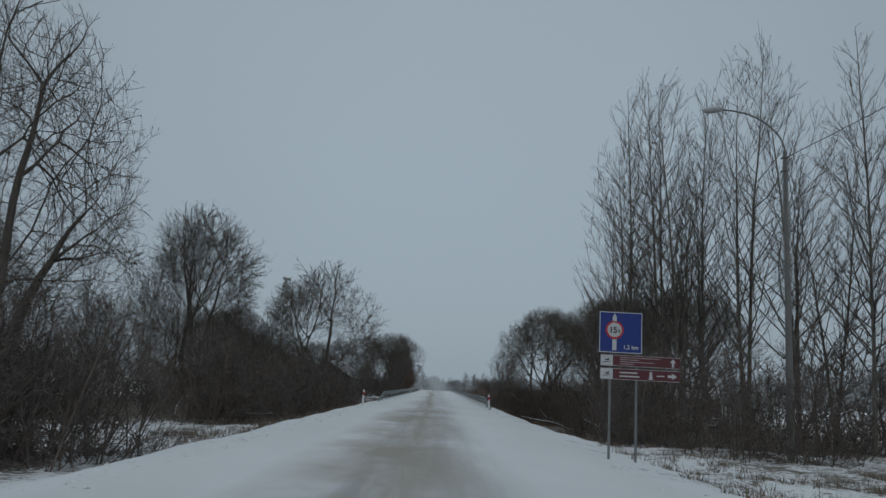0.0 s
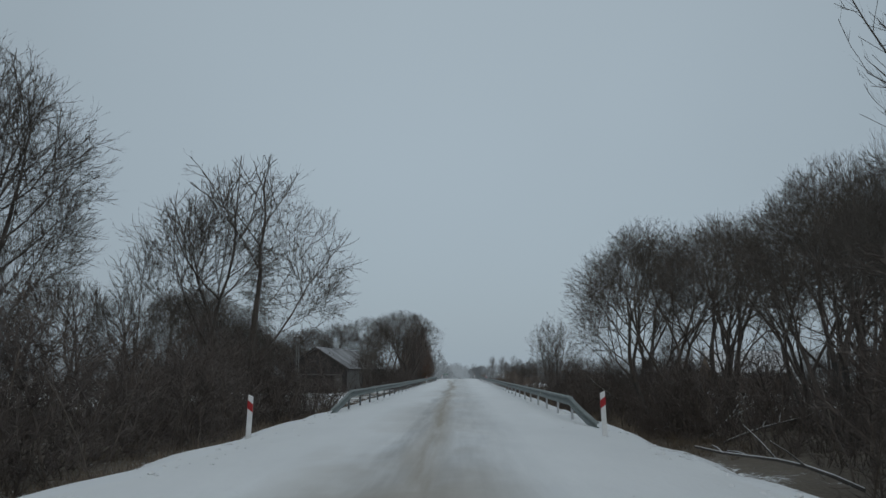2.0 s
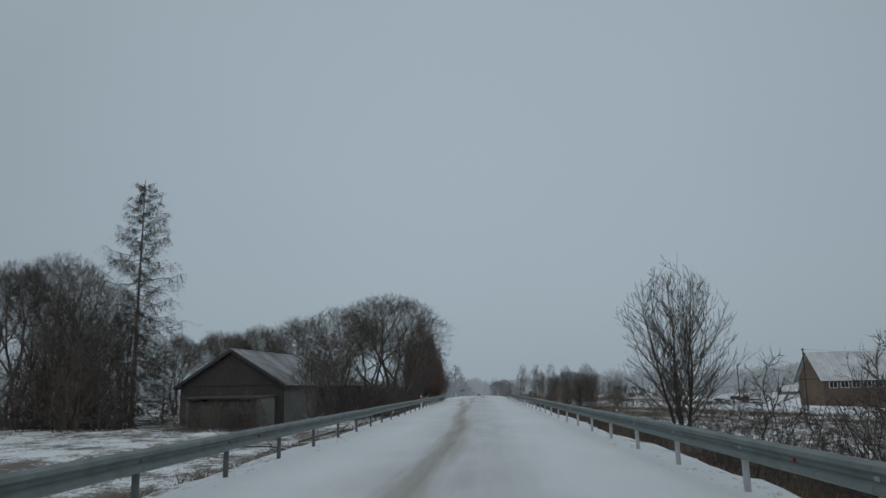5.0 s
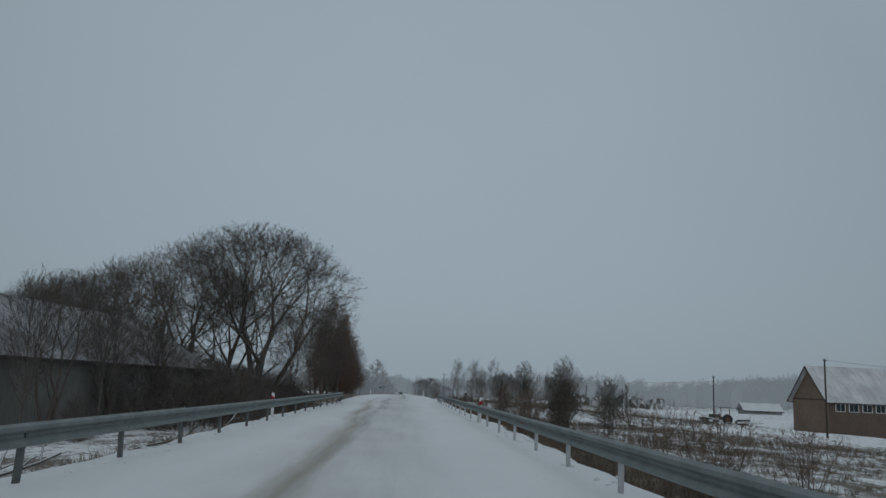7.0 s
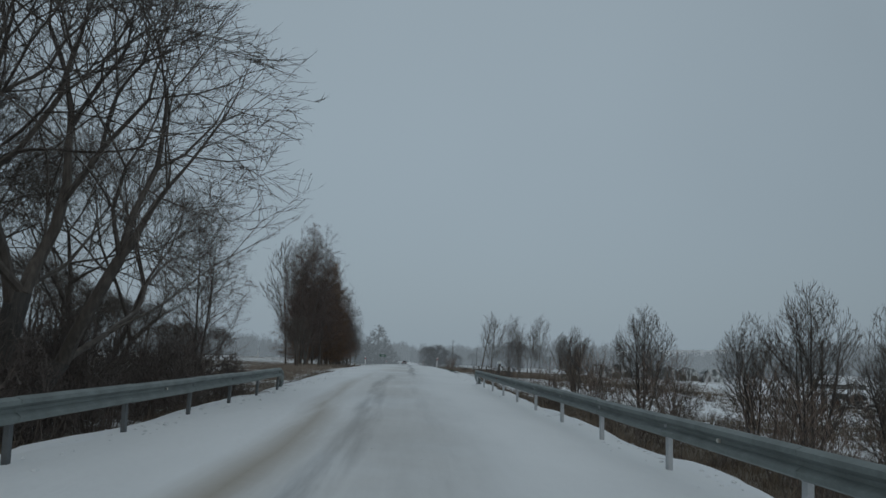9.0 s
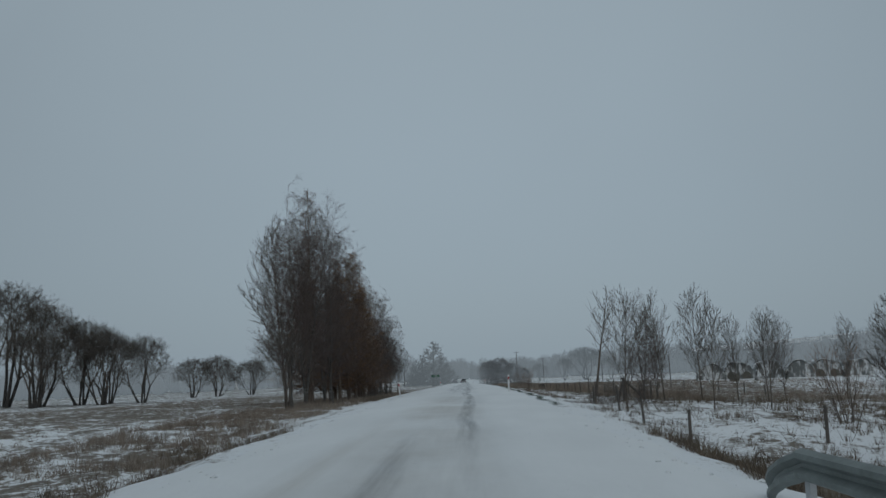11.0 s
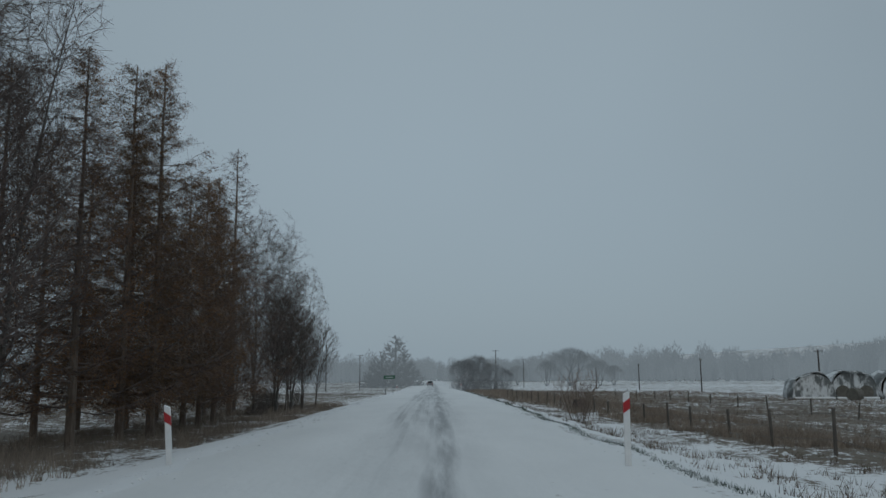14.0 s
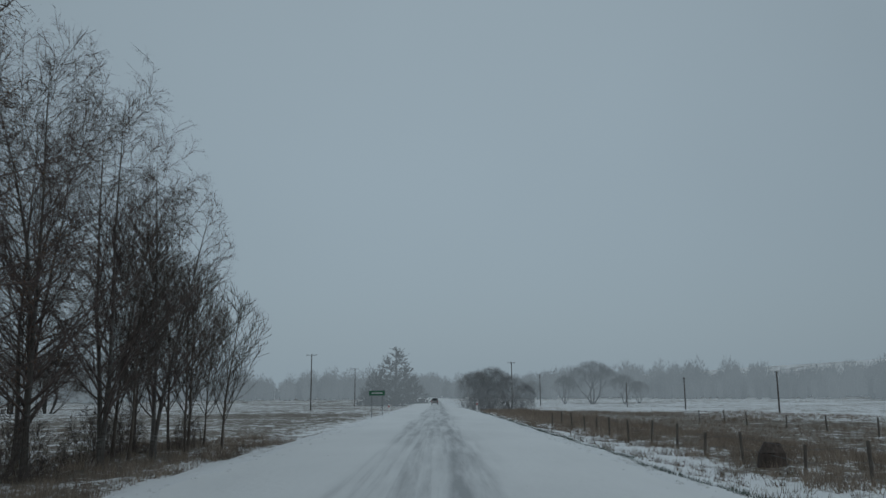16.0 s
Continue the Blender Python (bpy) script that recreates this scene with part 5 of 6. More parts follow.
# ---- signs ----
def road_sign():
    sg = thing("road_sign", 4.64, 18.05, ground_z(4.64, 18.2), "blue weight limit sign over two maroon tourist boards", "road sign")
    z0 = -ground_z(4.64, 18.2)

    def add(name, pts, y, mat, label="", parent=sg, thick=0.004):
        return part(name, plate(bmesh.new(), [(x - 4.64, z + z0) for x, z in pts], y, thick), mat, parent, label)

    for x, y in ((4.40, 0.06), (5.03, 0.06)):
        part("pole", rod(bmesh.new(), (x - 4.64, y, -0.5), (x - 4.64, y, z0 + 3.3), 0.03, 0.03, 10), TUBE, sg, "grey steel tube")
    blue = add("panel", rect(4.12, 2.42, 5.15, 3.40), 0.0, BLUE, "square blue panel with a white rim", sg, 0.025)
    w = 0.018
    for r in (rect(4.125, 2.425, 5.145, 2.425 + w), rect(4.125, 3.395 - w, 5.145, 3.395), rect(4.125, 2.443, 4.125 + w, 3.377), rect(5.145 - w, 2.443, 5.145, 3.377)):
        add("rim", r, -0.005, SIGN_WHITE, "", blue)
    add("arrow_stem", rect(4.435, 2.48, 4.535, 2.74), -0.006, SIGN_WHITE, "", blue)
    add("arrow_head", [(4.435, 3.16), (4.535, 3.16), (4.535, 3.27), (4.485, 3.365), (4.435, 3.27)], -0.006, SIGN_WHITE, "", blue)
    add("ring", disc(4.485, 2.965, 0.215), -0.006, SIGN_RED, "red ring of the weight limit", blue)
    add("disc", disc(4.485, 2.965, 0.172), -0.011, SIGN_WHITE, "white face of the weight limit", blue)
    letters("number", "15", 0.20, 4.485 - 0.135 - 4.64, -0.016, 2.965 - 0.07 + z0, BLACK, blue)
    letters("unit", "t", 0.15, 4.485 + 0.085 - 4.64, -0.016, 2.965 - 0.07 + z0, BLACK, blue)
    letters("distance", "1,2 km", 0.135, 4.69 - 4.64, -0.006, 2.52 + z0, SIGN_WHITE, blue)
    for z, up in ((2.115, True), (1.80, False)):
        b = add("board", rect(4.16, z, 6.05, z + 0.255), 0.0, MAROON, "maroon tourist board with white bars of script", sg, 0.025)
        add("rim", rect(4.16, z, 6.05, z + 0.008), -0.004, SIGN_WHITE, "", b)
        add("rim", rect(4.16, z + 0.247, 6.05, z + 0.255), -0.004, SIGN_WHITE, "", b)
        add("badge", rect(4.165, z + 0.009, 4.455, z + 0.246), -0.006, SIGN_WHITE, "white square badge", b)
        add("badge_mark", [(4.22, z + 0.07), (4.40, z + 0.10), (4.40, z + 0.115), (4.22, z + 0.085)], -0.01, BLACK, "", b)
        add("badge_mark", [(4.25, z + 0.15), (4.31, z + 0.12), (4.36, z + 0.13), (4.37, z + 0.19), (4.33, z + 0.155)], -0.01, BLACK, "", b)
        for j in range(4 if up else 2):
            zz = z + (0.195 - 0.05 * j if up else 0.15 - 0.085 * j)
            add("script_bar", rect(4.62, zz, 4.62 + ((0.95, 0.45, 0.82, 0.33)[j] if up else (0.42, 0.47)[j]), zz + (0.016 if up else 0.032)), -0.004, SIGN_WHITE if not up else paint("pale_script", (0.42, 0.36, 0.37), 0.5), "", b)
        if up:
            add("arrow", [(5.86, z + 0.03), (5.91, z + 0.03), (5.91, z + 0.13), (5.955, z + 0.13), (5.885, z + 0.225), (5.815, z + 0.13), (5.86, z + 0.13)], -0.004, SIGN_WHITE, "", b)
        else:
            add("obelisk", [(5.29, z + 0.03), (5.43, z + 0.03), (5.40, z + 0.055), (5.385, z + 0.20), (5.36, z + 0.23), (5.335, z + 0.20), (5.32, z + 0.055)], -0.004, SIGN_WHITE, "", b)
            add("arrow", [(5.76, z + 0.095), (5.86, z + 0.095), (5.86, z + 0.05), (5.985, z + 0.125), (5.86, z + 0.20), (5.86, z + 0.155), (5.76, z + 0.155)], -0.004, SIGN_WHITE, "", b)
            add("script_bar", rect(5.50, z + 0.11, 5.68, z + 0.135), -0.004, SIGN_WHITE, "", b)
    return sg


road_sign()


def town_sign(x, y):
    z = road_z(y) - 0.3
    t = thing("town_sign", x, y, z, "green place name board on two posts", "road sign")
    for dx in (-0.5, 0.5):
        part("pole", rod(bmesh.new(), (dx, 0.04, -0.3), (dx, 0.04, 2.55), 0.035), TUBE, t)
    p = part("panel", plate(bmesh.new(), rect(-0.75, 2.05, 0.75, 2.5), 0.0, 0.03), GREEN, t, "green panel with a white bar of script")
    part("script_bar", plate(bmesh.new(), rect(-0.5, 2.23, 0.5, 2.32), -0.006), SIGN_WHITE, p)
    return t


town_sign(-5.6, 342.0)


# ---- lamp and poles ----
def tube_along(bm, pts, r, sides=8):
    for a, b in zip(pts, pts[1:]):
        rod(bm, a, b, r, r, sides)
    return bm


def street_lamp(x, y):
    z = ground_z(x, y)
    s = thing("street_lamp", x, y, z, "tall grey concrete lamp pole with a curved arm", "street lamp")
    part("pole", rod(bmesh.new(), (0, 0, -0.4), (0.02, 0, 10.45 - z), 0.135, 0.08, 12), CONCRETE, s)
    top = 10.45 - z
    pts = [Vector((0.0, 0, top - 0.5))] + [Vector((-2.25 * (t ** 1.6), -0.02, top + 0.1 + 1.35 * math.sin(t * 1.6))) for t in np.linspace(0, 1, 11)]
    part("arm", tube_along(bmesh.new(), pts, 0.035), TUBE, s, "curved steel arm")
    bm = bmesh.new()
    bmesh.ops.create_uvsphere(bm, u_segments=14, v_segments=8, radius=1.0, matrix=Matrix.Translation(pts[-1] + Vector((-0.32, 0, -0.02))) @ pose(0, 0, 0, 0, -10, 0) @ Matrix.Diagonal((0.42, 0.16, 0.12, 1)))
    part("lamp_head", bm, LAMP_GREY, s, "pale cobra-head lamp housing", True)
    for k in range(2):
        part("bracket", box(bmesh.new(), (0.0, 0, top - 0.25 - 0.5 * k), (0.22, 0.22, 0.05), bevel=0.01), GALV_DARK, s)
    return s


street_lamp(12.45, 26.8)


def cable(a, b, sag, r=0.014):
    a, b = Vector(a), Vector(b)
    pts = [a.lerp(b, t) - UP * sag * 4 * t * (1 - t) for t in np.linspace(0, 1, 13)]
    ob = part("cable", tube_along(bmesh.new(), pts, r, 4), BLACK)
    return tagged(ob, "thin dark overhead cable sagging between poles", "cable", "overhead cables")


cable((12.47, 26.8, 10.2), (14.5, -22, 10.0), 0.5)
cable((12.47, 26.8, 10.2), (30, 62, 10.0), 0.8)


def wooden_pole(x, y, tall, arm=1.4, twin=False, group="power poles"):
    z = ground_z(x, y)
    p = thing("power_pole", x, y, z, "weathered power pole with a short crossarm and insulators" if not twin else "slim twin-legged power pole with rungs", "power pole", group)
    if twin:
        for dx in (-0.13, 0.13):
            part("leg", rod(bmesh.new(), (dx, 0, -0.4), (dx * 0.7, 0, tall), 0.06, 0.05), CONCRETE, p)
        for k in range(7):
            part("rung", box(bmesh.new(), (0, 0, 0.8 + k * (tall - 1.4) / 6), (0.26, 0.05, 0.05)), CONCRETE, p)
    else:
        part("pole", rod(bmesh.new(), (0, 0, -0.5), (0, 0, tall), 0.13, 0.09, 10), POLE_WOOD, p)
    part("crossarm", box(bmesh.new(), (0, -0.08, tall - 0.25), (arm, 0.09, 0.09), bevel=0.01), POLE_WOOD, p)
    for k in (-0.45, 0, 0.45):
        part("insulator", rod(bmesh.new(), (k * arm, -0.08, tall - 0.2), (k * arm, -0.08, tall - 0.02), 0.045, 0.03), LAMP_GREY, p)
    return p


wooden_pole(-14.2, 104.4, 6.2, 0.7, True)
for x, y, h, a in ((51.0, 211.0, 9.4, 0.5), (54.5, 255.1, 8.2, 0.5), (51.8, 342, 6.2, 1.2), (50.2, 385, 6.2, 0.6), (49.5, 428, 6.2, 0.6), (48.5, 474, 6.2, 0.6),
                   (-26.2, 433, 11.5, 2.2), (-23.8, 497, 11.0, 2.2), (17, 452, 10.5, 1.6), (32, 520, 10, 1.4)):
    wooden_pole(x, y, h, a)
cable((51.0, 210.9, ground_z(51, 211) + 9.2), (96, 190, 3.6), 0.6, 0.012)

# ---- buildings ----
def wood_wall(name, c, step=0.16):
    """Upright weathered boards."""
    k = Mat(name, 0.9)
    grain = k.noise(3.0, 5, k.obj, (6, 6, 0.5))
    stain = k.noise(0.5, 4, k.obj)
    col = k.mix(k.ramp(grain, (0.3, 0), (0.7, 1)), c, tuple(v * 0.55 for v in c))
    col = k.mix(k.ramp(stain, (0.4, 0), (0.7, 0.6)), col, tuple(v * 0.5 for v in c))
    return k.colour(col).bump(grain, 0.5, 0.02).m


def snowy_roof(name, under, cover=0.35):
    """Roofing with snow lying on it in drifts."""
    k = Mat(name, 0.8)
    t = k.noise(0.35, 5, k.obj, (1, 0.5, 1), 0.65)
    f = k.ramp(t, (0.36, cover), (0.62, 0.95 if cover > 0.2 else 0.45))
    return k.colour(k.mix(f, under, (0.66, 0.68, 0.70))).bump(t, 0.4, 0.08).m


BOARDS, PLASTER = wood_wall("dark_boards", (0.088, 0.08, 0.078)), wood_wall("stained_render", (0.24, 0.23, 0.215))
ROOF_BARN, ROOF_HOUSE = snowy_roof("snowy_slates", (0.085, 0.08, 0.082), 0.05), snowy_roof("snowy_ribbed_roof", (0.30, 0.31, 0.32))
BRICK = wood_wall("pale_brick", (0.17, 0.125, 0.10))
PANE = Mat("window_glass", 0.08).colour((0.03, 0.035, 0.04)).m


def gable_house(name, x, y, z, rz, length, width, eave, ridge, wall_mat, gable_mat, roof_mat, label, windows=(), overhang=0.45, rib=0.0):
    """A house along its own x, with its near gable at x = 0, walls with thickness and a roof that overhangs."""
    h = thing(name, x, y, z, label, "building", rz=rz)
    w = width / 2
    for sgn in (-1, 1):
        wall = part("wall", box(bmesh.new(), (length / 2, sgn * (w - 0.15), eave / 2 - 0.3), (length - 0.02, 0.3, eave + 0.6)), wall_mat, h)
    for gx in (0.15, length - 0.15):
        bm = bmesh.new()
        pts = [(-w + 0.01, -0.6), (w - 0.01, -0.6), (w - 0.01, eave), (0, ridge - 0.12), (-w + 0.01, eave)]
        f = bm.faces.new([bm.verts.new((gx - 0.16, px, pz)) for px, pz in pts])
        g = bmesh.ops.extrude_face_region(bm, geom=[f])
        bmesh.ops.translate(bm, vec=(0.32, 0, 0), verts=[v for v in g["geom"] if isinstance(v, bmesh.types.BMVert)])
        bmesh.ops.recalc_face_normals(bm, faces=bm.faces)
        wall = part("gable", bm, gable_mat, h)
        part("beam", box(bmesh.new(), (gx + (-0.19 if gx < 1 else 0.19), 0, eave), (0.06, width - 0.3, 0.16), bevel=0.01), BOARDS, wall, "dark cross beam")
    slope = math.atan2(ridge - eave, w)
    run = math.hypot(w, ridge - eave) + overhang
    for sgn in (-1, 1):
        m = Matrix.Translation((0, 0, ridge)) @ Matrix.Rotation(-sgn * slope, 4, "X")
        bm = bmesh.new()
        box(bm, (length / 2, sgn * run / 2, 0.05), (length + 2 * overhang, run, 0.14), m, 0.02)
        slab = part("roof_slope", bm, roof_mat, h, "roof slope under patchy snow")
        if rib:
            for k in range(int(length / rib)):
                part("rib", box(bmesh.new(), (k * rib + rib / 2, sgn * run / 2, 0.135), (rib * 0.3, run - 0.05, 0.05), m), roof_mat, slab)
        part("eave_board", box(bmesh.new(), (length / 2, sgn * (run + 0.012), 0.03), (length + 2 * overhang, 0.03, 0.2), m), BOARDS, h)
    for gx in (-overhang - 0.02, length + overhang + 0.02):
        for sgn in (-1, 1):
            m = Matrix.Translation((0, 0, ridge)) @ Matrix.Rotation(-sgn * slope, 4, "X")
            part("verge_board", box(bmesh.new(), (gx, sgn * run / 2, 0.02), (0.035, run, 0.22), m), BOARDS, h)
    part("ridge_cap", rod(bmesh.new(), (-overhang, 0, ridge + 0.1), (length + overhang, 0, ridge + 0.1), 0.11, 0.11, 8), roof_mat, h)
    for side, along, zz, ww, hh in windows:
        win = part("window", box(bmesh.new(), (along, side * (w + 0.02), zz), (ww + 0.16, 0.08, hh + 0.16), bevel=0.01), WHITE, h, "white window frame")
        for q in (-1, 1):
            part("pane", box(bmesh.new(), (along + q * ww / 4, side * (w + 0.055), zz), (ww / 2 - 0.06, 0.02, hh)), PANE, win, "dark glass pane")
    return h


barn = gable_house("barn", -20.9, 150.6, ground_z(-20.9, 151), 83, 24, 9.4, 3.4, 6.3, PLASTER, BOARDS, ROOF_BARN, "old dark board barn with a snow-patched roof")
annex = thing("lean_to_shed", -20.4, 146.6, ground_z(-20, 147), "low rendered lean-to under a snowy roof edge", "building", rz=-6)
for dx, wx in ((-3.0, 0.25), (3.0, 0.25)):
    part("wall", box(bmesh.new(), (dx, 1.7, 1.0), (0.25, 3.4, 2.9)), PLASTER, annex)
part("wall", box(bmesh.new(), (0, 0.12, 0.8), (5.74, 0.24, 2.5)), BOARDS, annex, "dark boarded front")
part("door", box(bmesh.new(), (-1.0, -0.02, 0.85), (1.6, 0.06, 1.9), bevel=0.01), WOOD_POST, annex, "closed plank door")
part("roof", box(bmesh.new(), (0, 1.7, 2.35), (6.5, 4.0, 0.12), Matrix.Rotation(radians(2), 4, "X"), 0.02), BOARDS, annex, "sagging dark mono-pitch roof")

SHED_WALL = wood_wall("pale_plaster", (0.36, 0.36, 0.355))
hz = ground_z(62, 236)
gable_house("brick_house", 61.4, 235.1, hz, 5, 20, 9.1, 2.0 - hz, 6.75 - hz, BRICK, wood_wall("gable_boards", (0.27, 0.19, 0.135)), ROOF_HOUSE, "brick farmhouse with boarded gable and snowy ribbed roof",
            [(-1, 1.8 + 2.1 * k, 0.9 - hz, 1.4, 1.0) for k in range(8)], 0.7, 0.9)
gable_house("shed", 86, 318, ground_z(86, 318) - 0.1, -8, 9, 6, 1.3, 2.9, SHED_WALL, SHED_WALL, snowy_roof("white_roof", (0.55, 0.57, 0.59)), "low farm shed under a white roof")


# ---- farm things ----
def tractor(x, y, rz):
    z = ground_z(x, y)
    t = thing("tractor", x, y, z, "old dark tractor with a canopy parked on snow", "tractor", rz=rz)
    dark, rust = paint("tractor_paint", (0.05, 0.055, 0.05), 0.5), paint("rusty_paint", (0.12, 0.07, 0.05), 0.8)
    part("bonnet", box(bmesh.new(), (1.3, 0, 1.15), (1.7, 0.7, 0.65), bevel=0.1), dark, t)
    part("body", box(bmesh.new(), (-0.1, 0, 0.85), (2.2, 0.6, 0.5), bevel=0.06), rust, t)
    part("seat", box(bmesh.new(), (-0.5, 0, 1.35), (0.5, 0.5, 0.4), bevel=0.08), BLACK, t)
    for dx in (-0.9, 0.35):
        for dy in (-0.6, 0.6):
            part("canopy_post", rod(bmesh.new(), (dx, dy, 1.0), (dx, dy, 2.5), 0.035), dark, t)
    part("canopy", box(bmesh.new(), (-0.27, 0, 2.54), (1.7, 1.5, 0.09), bevel=0.03), dark, t)
    for dx, r in ((-0.6, 0.75), (1.75, 0.45)):
        for dy in (-0.75, 0.75):
            wh = part("wheel", rod(bmesh.new(), (dx, dy - 0.17, r), (dx, dy + 0.17, r), r, r, 18), BLACK, t, "black rubber tyre")
            part("rim", rod(bmesh.new(), (dx, dy - 0.19, r), (dx, dy + 0.19, r), r * 0.5, r * 0.5, 14), rust, wh)
    return t


tractor(50.5, 241.0, 160)


def wood_pile(x, y, n, group="stacks of cut wood"):
    p = thing("wood_pile", x, y, ground_z(x, y), "untidy pile of cut logs dusted with snow", "wood pile", group)
    for k in range(n):
        row = 0 if k < n * 0.5 else (1 if k < n * 0.82 else 2)
        a = float(rnd.uniform(-0.9, 0.9))
        c = Vector((float(rnd.uniform(-2.2 + 0.5 * row, 2.2 - 0.5 * row)), float(rnd.normal(0, 0.35)), 0.16 + 0.27 * row))
        d = Vector((math.cos(a), math.sin(a), float(rnd.normal(0, 0.05)))) * float(rnd.uniform(0.5, 1.0))
        part("log", rod(bmesh.new(), c - d, c + d, 0.14, 0.11, 8), BARK_GREY if k % 3 else SNOW_CAP, p)
    return p


wood_pile(41.6, 224, 22)
wood_pile(49.5, 231, 12)


def hay_stack(x, y, rz, wide, tall, group="covered hay stacks"):
    """Bales heaped under an arched plastic sheet, its near end open."""
    s = thing("hay_stack", x, y, ground_z(x, y), "heap of hay under a torn snowy plastic sheet", "hay stack", group, rz)
    bm = bmesh.new()
    rows = []
    for yy in (0.0, 2.2, 4.4, 6.6):
        rows.append([bm.verts.new((wide / 2 * math.cos(a) * (1 + 0.09 * math.sin(5 * a + yy + x) + 0.10 * wobble(3 * a + x, yy, 0.9)), yy + 0.35 * math.sin(3 * a + yy), tall * math.sin(a) ** 0.7 * (1 - 0.02 * yy + 0.22 * wobble(2 * a + x, yy + 5, 0.8)))) for a in np.linspace(0.0, math.pi, 15)])
    for a, b in zip(rows, rows[1:]):
        for q in range(14):
            bm.faces.new((a[q], a[q + 1], b[q + 1], b[q]))
    g = bmesh.ops.extrude_face_region(bm, geom=list(bm.faces))
    bmesh.ops.scale(bm, vec=(0.97, 1.0, 0.97), verts=[v for v in g["geom"] if isinstance(v, bmesh.types.BMVert)])
    bmesh.ops.recalc_face_normals(bm, faces=bm.faces)
    part("sheet", bm, FILM, s, "grey plastic sheet with snow on it", True)
    part("end_sheet", plate(bmesh.new(), [(wide / 2 * 0.96 * math.cos(a), tall * 0.96 * math.sin(a) ** 0.7) for a in np.linspace(0.0, math.pi, 15)], 0.42 if wide > 4.7 else 0.06, 0.03), FILM, s, "sagging end of the sheet")
    bm = bmesh.new()
    for k, (dx, dz, r) in enumerate(((-0.24, 0.24, 0.24), (0.24, 0.24, 0.24), (0.0, 0.62, 0.25))):
        rod(bm, (dx * wide, 0.25 + 0.1 * k, dz * tall), (dx * wide, 6.2, dz * tall), r * tall * 0.95, r * tall * 0.95, 16)
    part("hay", bm, HAY, s, "dark packed hay")
    bm = bmesh.new()
    box(bm, (0, 0.05, 0.12), (wide * 0.9, 0.9, 0.3), bevel=0.1)
    part("snow_drift", bm, SNOW_CAP, s)
    return s


def sheet_mat():
    k = Mat("plastic_sheet", 0.5)
    f = k.noise(0.8, 5, None, (1.6, 0.5, 0.7), 0.65)
    return k.colour(k.mix(k.ramp(f, (0.45, 0), (0.56, 0.85)), (0.13, 0.14, 0.14), SNOW)).bump(f, 0.5, 0.08).m


FILM = sheet_mat()
HAY = paint("hay", (0.16, 0.15, 0.13), 0.95, 0, 0.4, 3.0)
for k, (x, y, w, h) in enumerate(((41.0, 321, 4.4, 2.8), (46.0, 322, 5.0, 3.2), (51.0, 321.5, 4.6, 3.2), (55.8, 321, 4.6, 3.1), (60.6, 322, 4.8, 3.2), (65.6, 321, 4.6, 3.1))):
    hay_stack(x, y, -14 + 4 * (k % 3), w, h)


def round_bale(x, y):
    b = part("bale", rod(bmesh.new(), (-0.6, 0, 0.62), (0.6, 0, 0.62), 0.65, 0.65, 20), HAY)
    b.name = "hay_bale"
    b.matrix_basis = pose(x, y, ground_z(x, y), 0, 0, 35)
    return tagged(b, "loose round hay bale with snow on top", "hay bale")


round_bale(43.8, 318.0)


# ---- fence and gate posts ----
def fence(x, y0, step, n, slant=0.0, group="field fence"):
    f = thing("fence", x, y0, ground_z(x, y0), "weathered field fence of wooden posts and wire", "fence", group)
    z0 = ground_z(x, y0)
    tops = []
    for k in range(n):
        xx, yy = x + slant * k * step + float(rnd.normal(0, 0.12)), y0 + k * step + float(rnd.normal(0, 0.15))
        z = ground_z(xx, yy) - z0
        lean = Vector((float(rnd.normal(0, 0.05)), float(rnd.normal(0, 0.05)), 1.0 + float(rnd.normal(0, 0.09))))
        a = Vector((xx - x, yy - y0, z - 0.3))
        b = Vector((xx - x, yy - y0, z)) + lean
        bm = rod(bmesh.new(), a, b, 0.055, 0.045, 8)
        part("post", bm, WOOD_POST, f)
        tops.append(b)
    for drop in (0.15, 0.5, 0.85):
        bm = tube_along(bmesh.new(), [p - UP * drop for p in tops], 0.006, 3)
        part("wire", bm, GALV_DARK, f)
    return f


fence(11.9, 236.0, 3.5, 27, -0.033)
fence(24.0, 250.0, 6.0, 16)
fence(7.1, 210.6, 5.3, 4)


def gate_post(x, y):
    g = thing("gate_post", x, y, ground_z(x, y), "thick wooden gate post with two braces and a cap of snow", "gate post")
    part("post", rod(bmesh.new(), (0, 0, -0.3), (0, 0, 1.35), 0.10, 0.085, 10), WOOD_POST, g)
    part("brace", rod(bmesh.new(), (1.35, 0.1, -0.1), (0.05, 0, 1.2), 0.07, 0.06, 8), WOOD_POST, g)
    part("brace", rod(bmesh.new(), (-0.35, 0.3, -0.1), (-0.02, 0.02, 1.15), 0.06, 0.055, 8), WOOD_POST, g)
    bm = bmesh.new()
    bmesh.ops.create_icosphere(bm, subdivisions=2, radius=1.0, matrix=Matrix.Translation((0, 0, 1.42)) @ Matrix.Diagonal((0.2, 0.2, 0.12, 1)))
    part("snow_cap", bm, SNOW_CAP, g, "", True)
    return g


gate_post(9.4, 231.7)
stake = part("stake", rod(bmesh.new(), (0, 0, -0.3), (0.03, 0, 1.05), 0.055, 0.05, 8), WOOD_POST)
stake.matrix_basis = pose(10.8, 209.5, ground_z(10.8, 209.5))
tagged(stake, "lone dark wooden stake in the snowy verge", "stake")


